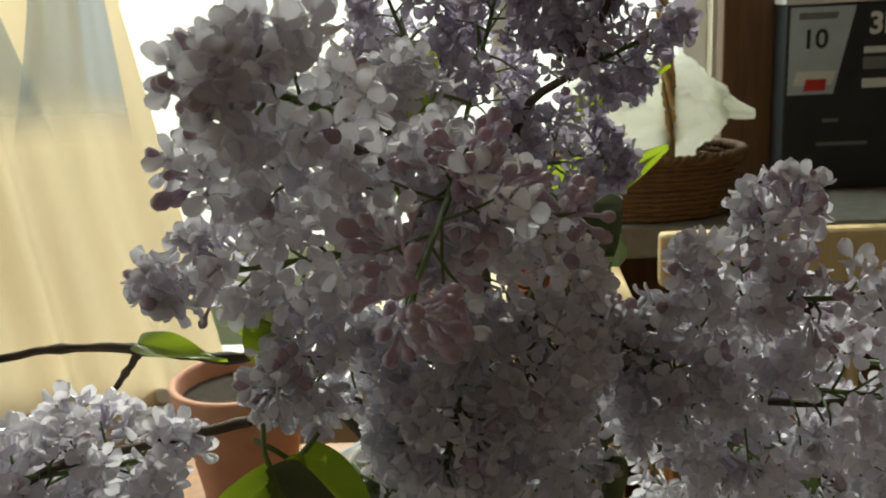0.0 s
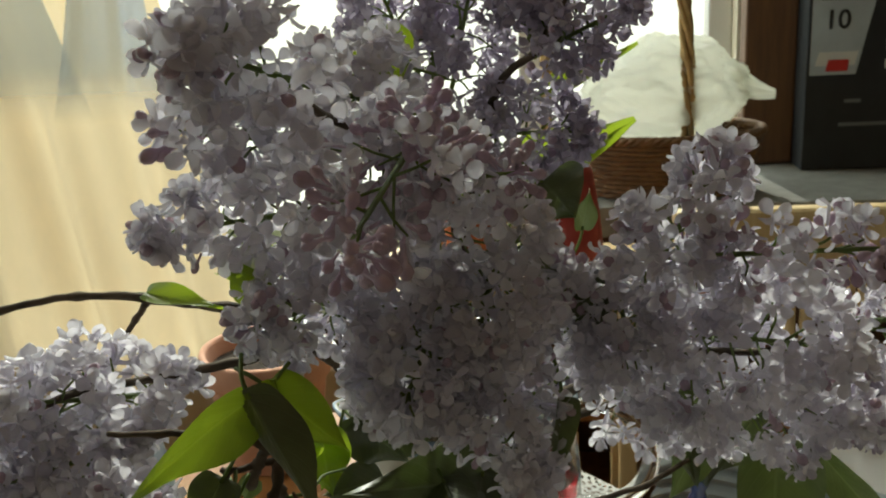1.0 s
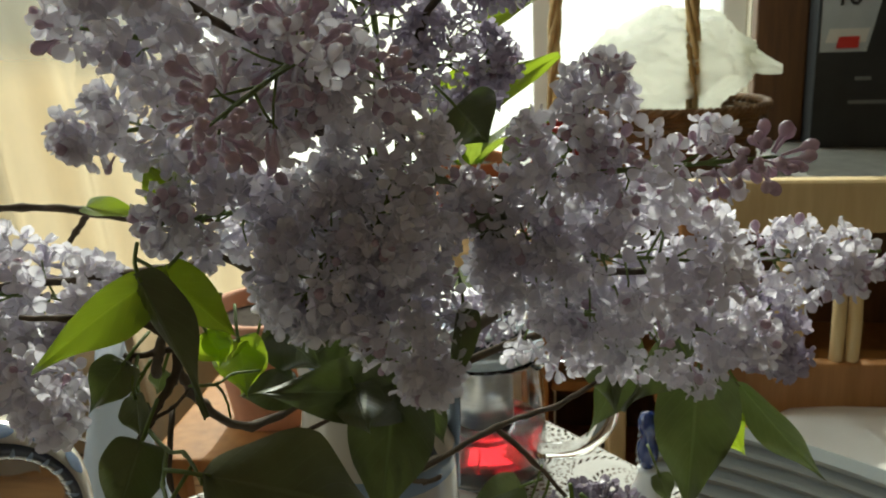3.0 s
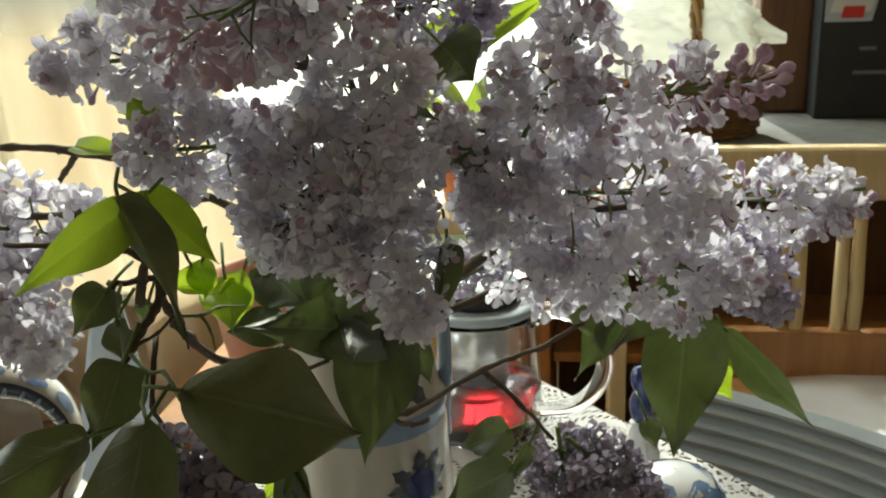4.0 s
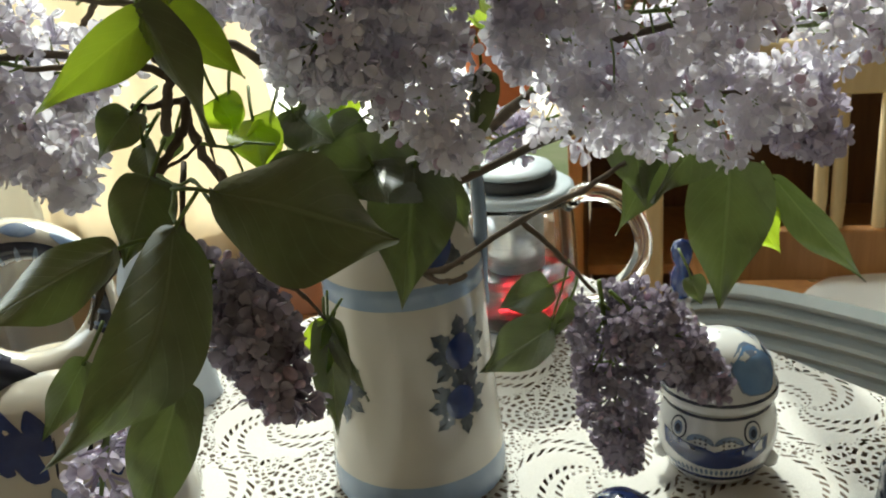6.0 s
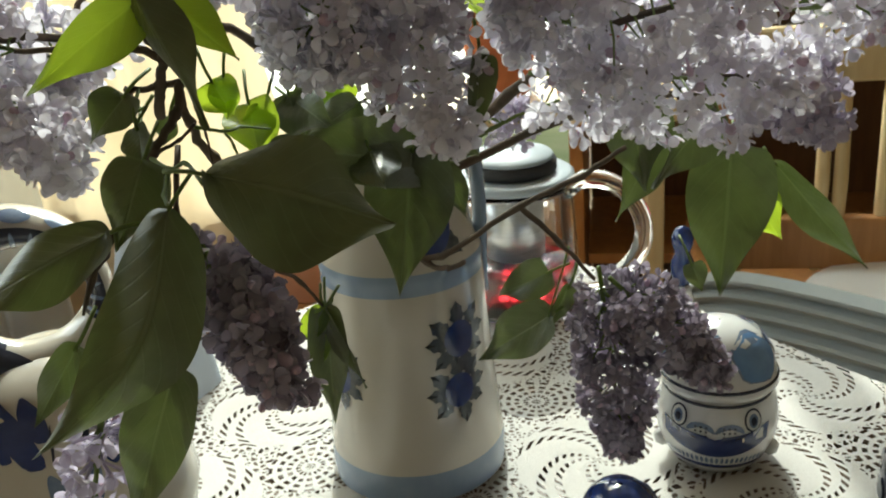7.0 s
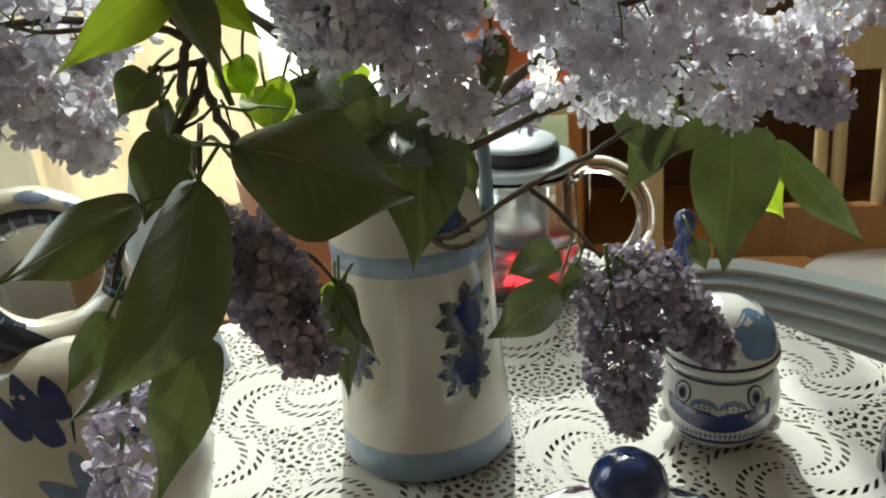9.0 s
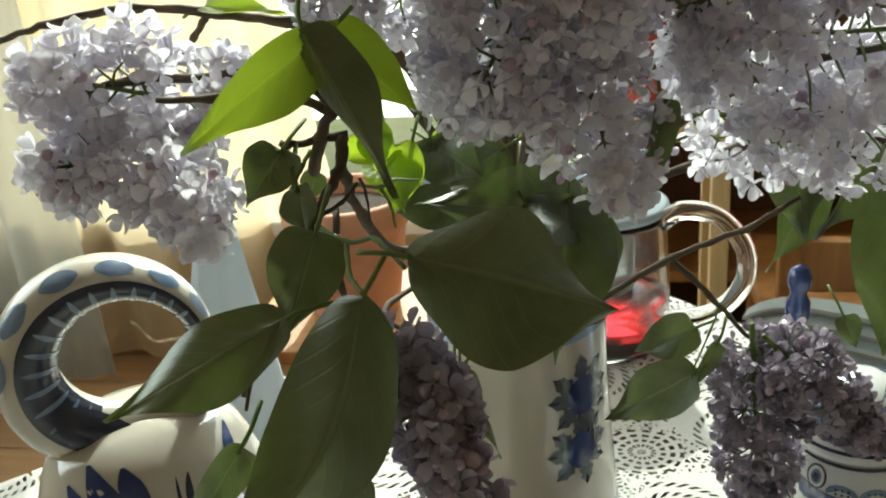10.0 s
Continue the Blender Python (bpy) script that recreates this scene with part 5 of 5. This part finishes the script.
twig(b7, [(0.332, 0.700, 1.124), (0.376, 0.680, 1.131), (0.412, 0.660, 1.137)], 0.0018, 0.0012, GREEN_STEM)

b8 = branch("darker lilac branch hanging over the table edge")
panicle(b8, (0.328, 0.710, 1.092), (0.377, 0.710, 1.036), 0.034, 240, 81, 0.04, material=DARK_PETAL, scale=0.95, dense=1.3)
twig(b8, [MOUTH, (0.226, 0.740, 1.055), (0.304, 0.730, 1.066), (0.335, 0.710, 1.088)], 0.0035, 0.002)
leaf(b8, (0.319, 0.730, 1.024), (0.311, 0.705, 0.927), 0.068, (0.05, -0.9, 0.25), seed=11, fold=0.30, label="broad heart-shaped green leaf")
leaf(b8, (0.350, 0.745, 1.009), (0.421, 0.756, 0.920), 0.032, (-0.55, -0.6, 0.5), seed=12, wide=0.8, fold=0.5, droop=0.06)
leaf(b8, (0.253, 0.710, 1.068), (0.260, 0.710, 1.003), 0.052, (0.2, -0.9, 0.2), seed=13)
leaf(b8, (0.303, 0.720, 1.056), (0.266, 0.700, 1.007), 0.040, (0.55, -0.6, 0.3), seed=14, fold=0.5)
leaf(b8, (0.273, 0.730, 1.042), (0.241, 0.720, 0.977), 0.036, (0.3, -0.9, 0.1), seed=15)
leaf(b8, (0.329, 0.740, 0.992), (0.356, 0.740, 0.955), 0.04, (-0.2, -0.8, 0.3), seed=16, material=BACKLIT_LEAF)
leaf(b8, (0.295, 0.740, 0.936), (0.302, 0.730, 0.918), 0.02, (0.2, -0.9, 0.1), seed=17)
twig(b8, [(0.318, 0.730, 1.037), (0.337, 0.740, 1.019), (0.351, 0.745, 1.008)], 0.0012, 0.0008)

b9 = branch("pale lilac branch reaching far out beside the ring jug")
panicle(b9, (-0.056, 0.600, 1.125), (-0.097, 0.500, 1.166), 0.036, 260, 91, 0.04, dense=1.2)
panicle(b9, (-0.065, 0.570, 1.109), (-0.103, 0.500, 1.123), 0.034, 240, 92, 0.04, scale=0.95, dense=1.2)
panicle(b9, (-0.042, 0.520, 1.108), (-0.024, 0.490, 1.092), 0.022, 90, 93, 0.06, dense=1.2)
twig(b9, [(-0.006, 0.600, 1.144), (-0.040, 0.580, 1.145), (-0.073, 0.550, 1.151), (-0.093, 0.520, 1.151)], 0.0030, 0.0018)
twig(b9, [MOUTH, (0.016, 0.680, 1.117), (-0.006, 0.600, 1.144)], 0.0034, 0.003)

b10 = branch("bare lilac twig with one narrow leaf")
twig(b10, [MOUTH, (0.018, 0.680, 1.140), (-0.028, 0.645, 1.160), (-0.073, 0.640, 1.168), (-0.110, 0.630, 1.174), (-0.154, 0.620, 1.170), (-0.199, 0.620, 1.160)], 0.0034, 0.0018)
twig(b10, [(-0.073, 0.640, 1.167), (-0.082, 0.638, 1.156), (-0.090, 0.635, 1.144)], 0.0022, 0.0016)
leaf(b10, (-0.073, 0.640, 1.171), (-0.020, 0.620, 1.169), 0.018, (0.1, -0.5, 0.8), seed=21, material=BACKLIT_LEAF, fold=0.5)

b11 = branch("leafy lilac branch with large drooping green leaves")
twig(b11, [MOUTH, (0.068, 0.680, 1.030), (0.035, 0.600, 1.042), (0.031, 0.545, 1.084), (0.031, 0.525, 1.109), (0.035, 0.512, 1.131)], 0.0030, 0.0022)
twig(b11, [(0.019, 0.520, 1.113), (0.027, 0.510, 1.131), (0.036, 0.500, 1.146), (0.033, 0.495, 1.155), (0.029, 0.490, 1.161)], 0.0028, 0.0018)
twig(b11, [(0.037, 0.510, 1.131), (0.034, 0.505, 1.117), (0.027, 0.490, 1.103), (0.023, 0.465, 1.083), (0.015, 0.450, 1.068), (0.006, 0.440, 1.047)], 0.0027, 0.0012)
twig(b11, [(0.038, 0.515, 1.131), (0.025, 0.510, 1.130), (0.014, 0.505, 1.130), (0.011, 0.505, 1.131)], 0.0019, 0.0015)
twig(b11, [(0.014, 0.505, 1.129), (0.011, 0.500, 1.120), (0.011, 0.500, 1.114)], 0.0012, 0.0010)
twig(b11, [(0.022, 0.510, 1.126), (0.017, 0.500, 1.116), (0.011, 0.500, 1.106)], 0.0010, 0.0007, GREEN_STEM)
twig(b11, [(0.017, 0.500, 1.117), (0.023, 0.495, 1.107)], 0.0007, 0.0006, GREEN_STEM)
twig(b11, [(0.005, 0.500, 1.115), (0.014, 0.500, 1.119), (0.020, 0.505, 1.122)], 0.0009, 0.0007, GREEN_STEM)
twig(b11, [(0.027, 0.490, 1.102), (0.036, 0.500, 1.106), (0.041, 0.510, 1.111)], 0.0010, 0.0008)
twig(b11, [(0.031, 0.480, 1.103), (0.049, 0.460, 1.104), (0.065, 0.445, 1.111), (0.079, 0.428, 1.107)], 0.0011, 0.0009, GREEN_STEM)
twig(b11, [(0.049, 0.460, 1.104), (0.055, 0.440, 1.099), (0.064, 0.425, 1.099)], 0.0011, 0.0009, GREEN_STEM)
twig(b11, [(0.036, 0.520, 1.107), (0.042, 0.540, 1.099), (0.044, 0.560, 1.096), (0.052, 0.580, 1.089)], 0.0010, 0.0007, GREEN_STEM)
twig(b11, [(0.042, 0.540, 1.099), (0.046, 0.540, 1.091), (0.048, 0.540, 1.079)], 0.0009, 0.0006, GREEN_STEM)
twig(b11, [(0.039, 0.520, 1.110), (0.041, 0.520, 1.103), (0.042, 0.520, 1.088)], 0.0008, 0.0005)
twig(b11, [(0.023, 0.460, 1.082), (0.014, 0.440, 1.064), (0.011, 0.430, 1.047)], 0.0012, 0.0007)
twig(b11, [(0.039, 0.500, 1.143), (0.020, 0.500, 1.151), (-0.014, 0.500, 1.152), (-0.038, 0.500, 1.152)], 0.0022, 0.0014)
leaf(b11, (0.038, 0.560, 1.122), (0.036, 0.560, 1.099), 0.020, (0.1, -0.9, 0.1), seed=47, material=BACKLIT_LEAF)
leaf(b11, (0.043, 0.600, 1.097), (0.031, 0.600, 1.063), 0.024, (0.2, -0.9, 0.1), seed=48, material=BACKLIT_LEAF)
leaf(b11, (0.018, 0.500, 1.106), (0.024, 0.490, 1.095), 0.012, (0.2, -0.8, 0.2), seed=49)
leaf(b11, (0.013, 0.540, 1.107), (0.007, 0.540, 1.092), 0.014, (0.2, -0.8, 0.2), seed=50)
leaf(b11, (0.081, 0.428, 1.111), (0.153, 0.449, 1.083), 0.073, (0.05, -0.74, 0.67), seed=31, fold=-0.40, droop=0.06, wide=1.15, heart=0.7, label="large broad lilac leaf, upper side shiny")
leaf(b11, (0.063, 0.425, 1.097), (-0.001, 0.392, 1.000), 0.053, (0.35, -0.80, 0.40), seed=32, fold=-0.45, wide=0.85, heart=0.4, droop=-0.05, sway=-0.13, label="long drooping lilac leaf, folded")
leaf(b11, (0.030, 0.430, 1.085), (-0.027, 0.395, 1.064), 0.036, (0.1, -0.70, 0.70), seed=33, wide=0.85, fold=-0.25, droop=0.05, label="pale drooping lilac leaf beside the ring handle")
leaf(b11, (0.045, 0.437, 1.017), (0.014, 0.420, 0.934), 0.036, (0.2, -0.9, 0.1), seed=34, fold=0.3)
leaf(b11, (0.011, 0.420, 1.037), (-0.013, 0.410, 1.001), 0.020, (0.5, -0.7, 0.2), seed=35)
leaf(b11, (0.035, 0.490, 1.173), (-0.019, 0.475, 1.140), 0.029, (0.25, -0.8, -0.25), seed=36, material=BACKLIT_LEAF, fold=0.5, droop=-0.12, curl=0.2, label="yellow-green leaf, its backlit glow put into the material")
leaf(b11, (0.035, 0.485, 1.178), (0.070, 0.460, 1.121), 0.028, (-0.45, -0.7, 0.3), seed=37, fold=-0.6)
leaf(b11, (0.039, 0.500, 1.174), (0.073, 0.500, 1.143), 0.028, (0.1, -0.6, 0.7), seed=38, material=BACKLIT_LEAF, fold=0.6)
leaf(b11, (0.040, 0.495, 1.174), (0.046, 0.490, 1.183), 0.012, (0.1, -0.9, 0.1), seed=39, material=BACKLIT_LEAF)
leaf(b11, (0.013, 0.500, 1.129), (0.002, 0.480, 1.111), 0.026, (0.3, -0.7, 0.5), seed=40)
leaf(b11, (0.021, 0.490, 1.116), (0.027, 0.480, 1.097), 0.020, (-0.2, -0.8, 0.3), seed=41)
leaf(b11, (0.037, 0.460, 1.107), (0.027, 0.440, 1.073), 0.034, (0.3, -0.8, 0.3), seed=42, fold=-0.3)
leaf(b11, (0.031, 0.560, 1.121), (0.040, 0.560, 1.102), 0.030, (0.1, -0.9, 0.1), seed=43, material=BACKLIT_LEAF)
leaf(b11, (0.033, 0.600, 1.100), (0.043, 0.580, 1.071), 0.036, (0.2, -0.9, 0.1), seed=44, material=BACKLIT_LEAF)
leaf(b11, (0.053, 0.660, 1.098), (0.070, 0.660, 1.078), 0.040, (0.1, -0.8, -0.2), seed=45, material=BACKLIT_LEAF)
leaf(b11, (0.051, 0.620, 1.097), (0.083, 0.600, 1.081), 0.040, (-0.2, -0.7, 0.5), seed=46)

b12 = branch("dark green lilac leaves over the jug's mouth")
twig(b12, [MOUTH, (0.131, 0.700, 1.037), (0.154, 0.640, 1.071)], 0.0028, 0.002)
leaf(b12, (0.129, 0.630, 1.054), (0.057, 0.560, 1.085), 0.050, (0.0, -0.85, 0.5), seed=51, fold=0.3, droop=0.06)
leaf(b12, (0.087, 0.640, 1.087), (0.054, 0.620, 1.071), 0.030, (0.1, -0.8, 0.5), seed=151, fold=-0.3)
leaf(b12, (0.109, 0.640, 1.068), (0.079, 0.600, 1.059), 0.030, (-0.1, -0.8, 0.5), seed=152, fold=-0.3)
leaf(b12, (0.076, 0.660, 1.096), (0.054, 0.660, 1.072), 0.022, (0.1, -0.9, 0.2), seed=153, fold=-0.3, material=BACKLIT_LEAF)
leaf(b12, (0.067, 0.600, 1.071), (0.037, 0.580, 1.072), 0.030, (0.1, -0.8, 0.5), seed=154, fold=-0.3)
leaf(b12, (0.051, 0.620, 1.099), (0.059, 0.610, 1.071), 0.028, (0.2, -0.9, 0.2), seed=155, fold=-0.3)
leaf(b12, (0.102, 0.600, 1.070), (0.117, 0.570, 1.056), 0.034, (0.2, -0.8, 0.4), seed=156, fold=-0.3)
leaf(b12, (0.123, 0.620, 1.063), (0.116, 0.580, 0.985), 0.060, (0.25, -0.85, 0.3), seed=52, fold=0.35)
leaf(b12, (0.169, 0.600, 1.120), (0.166, 0.590, 1.080), 0.022, (0.5, -0.7, 0.1), seed=53, fold=0.6)
leaf(b12, (0.138, 0.640, 1.045), (0.149, 0.640, 1.011), 0.020, (0.4, -0.8, 0.1), seed=54)
leaf(b12, (0.139, 0.660, 1.061), (0.157, 0.660, 1.046), 0.030, (0.2, -0.8, 0.2), seed=55)
leaf(b12, (0.136, 0.620, 1.192), (0.168, 0.600, 1.193), 0.028, (0.1, -0.6, 0.7), seed=56)
leaf(b12, (0.180, 0.620, 1.160), (0.193, 0.600, 1.189), 0.030, (0.2, -0.8, 0.3), seed=57)
leaf(b12, (0.162, 0.660, 1.227), (0.181, 0.660, 1.205), 0.05, (0.1, -0.8, 0.3), seed=58)

b13 = branch("bare forked twig with two hanging lilac clusters, coloured darker as shaded")
twig(b13, [MOUTH, (0.095, 0.690, 0.973), (0.123, 0.680, 0.969), (0.179, 0.675, 1.006), (0.220, 0.660, 1.031), (0.248, 0.660, 1.049)], 0.0026, 0.0016)
twig(b13, [(0.095, 0.690, 0.973), (0.113, 0.680, 0.963), (0.128, 0.675, 0.962), (0.140, 0.675, 0.967)], 0.0022, 0.0018)
twig(b13, [(0.179, 0.675, 1.006), (0.203, 0.680, 0.979), (0.227, 0.682, 0.950)], 0.0022, 0.0014)
panicle(b13, (0.231, 0.690, 0.940), (0.246, 0.725, 0.782), 0.028, 520, 131, 0.06, material=SHADED_PETAL, scale=0.92, lump=0.012, dense=1.15)
panicle(b13, (0.244, 0.690, 0.940), (0.315, 0.705, 0.860), 0.027, 400, 132, 0.06, material=SHADED_PETAL, scale=0.92, lump=0.012, dense=1.15)
leaf(b13, (0.195, 0.690, 0.919), (0.138, 0.709, 0.871), 0.042, (0.1, -0.75, 0.5), seed=61, fold=0.25)
leaf(b13, (0.195, 0.690, 0.952), (0.158, 0.700, 0.929), 0.032, (0.2, -0.7, 0.5), seed=62)
leaf(b13, (0.209, 0.690, 0.941), (0.192, 0.690, 0.907), 0.016, (0.3, -0.8, 0.1), seed=63, fold=0.6)
twig(b13, [(0.210, 0.680, 0.975), (0.204, 0.685, 0.952), (0.194, 0.690, 0.919)], 0.0008, 0.0006, GREEN_STEM)

b14 = branch("hanging lilac cluster in front of the jug")
# Both low clusters take darker petal colours in place of shade.
panicle(b14, (0.055, 0.465, 1.065), (0.092, 0.455, 0.988), 0.020, 287, 141, 0.12, material=SHADED_PETAL)
panicle(b14, (-0.007, 0.450, 0.980), (-0.030, 0.450, 0.906), 0.014, 80, 142, 0.05, material=DARK_PETAL)
twig(b14, [(0.030, 0.510, 1.100), (0.038, 0.480, 1.076), (0.055, 0.465, 1.067)], 0.0016, 0.001)

b15 = branch("short twig with small leaves and buds by the jug")
twig(b15, [MOUTH, (0.023, 0.600, 1.010), (0.049, 0.600, 0.986), (0.058, 0.610, 0.963)], 0.0018, 0.0010)
leaf(b15, (0.059, 0.610, 0.963), (0.055, 0.610, 0.875), 0.030, (0.2, -0.9, 0.2), seed=71, fold=0.5)
leaf(b15, (0.058, 0.610, 0.963), (0.035, 0.610, 0.934), 0.018, (0.3, -0.8, 0.3), seed=72, material=BACKLIT_LEAF)
leaf(b15, (0.059, 0.610, 0.961), (0.080, 0.610, 0.905), 0.016, (-0.4, -0.8, 0.3), seed=73, fold=0.6)
leaf(b15, (0.057, 0.610, 0.949), (0.047, 0.610, 0.915), 0.014, (0.1, -0.9, 0.2), seed=74, material=BACKLIT_LEAF)

b16 = branch("small sunlit lilac sprays behind the bouquet")
panicle(b16, (0.130, 0.820, 1.030), (0.180, 0.820, 1.023), 0.022, 80, 161, 0.05, material=DARK_PETAL)
panicle(b16, (0.203, 0.840, 1.045), (0.241, 0.840, 1.013), 0.020, 70, 162, 0.05)
twig(b16, [MOUTH, (0.146, 0.800, 1.025), (0.199, 0.820, 1.041)], 0.002, 0.0012, GREEN_STEM)
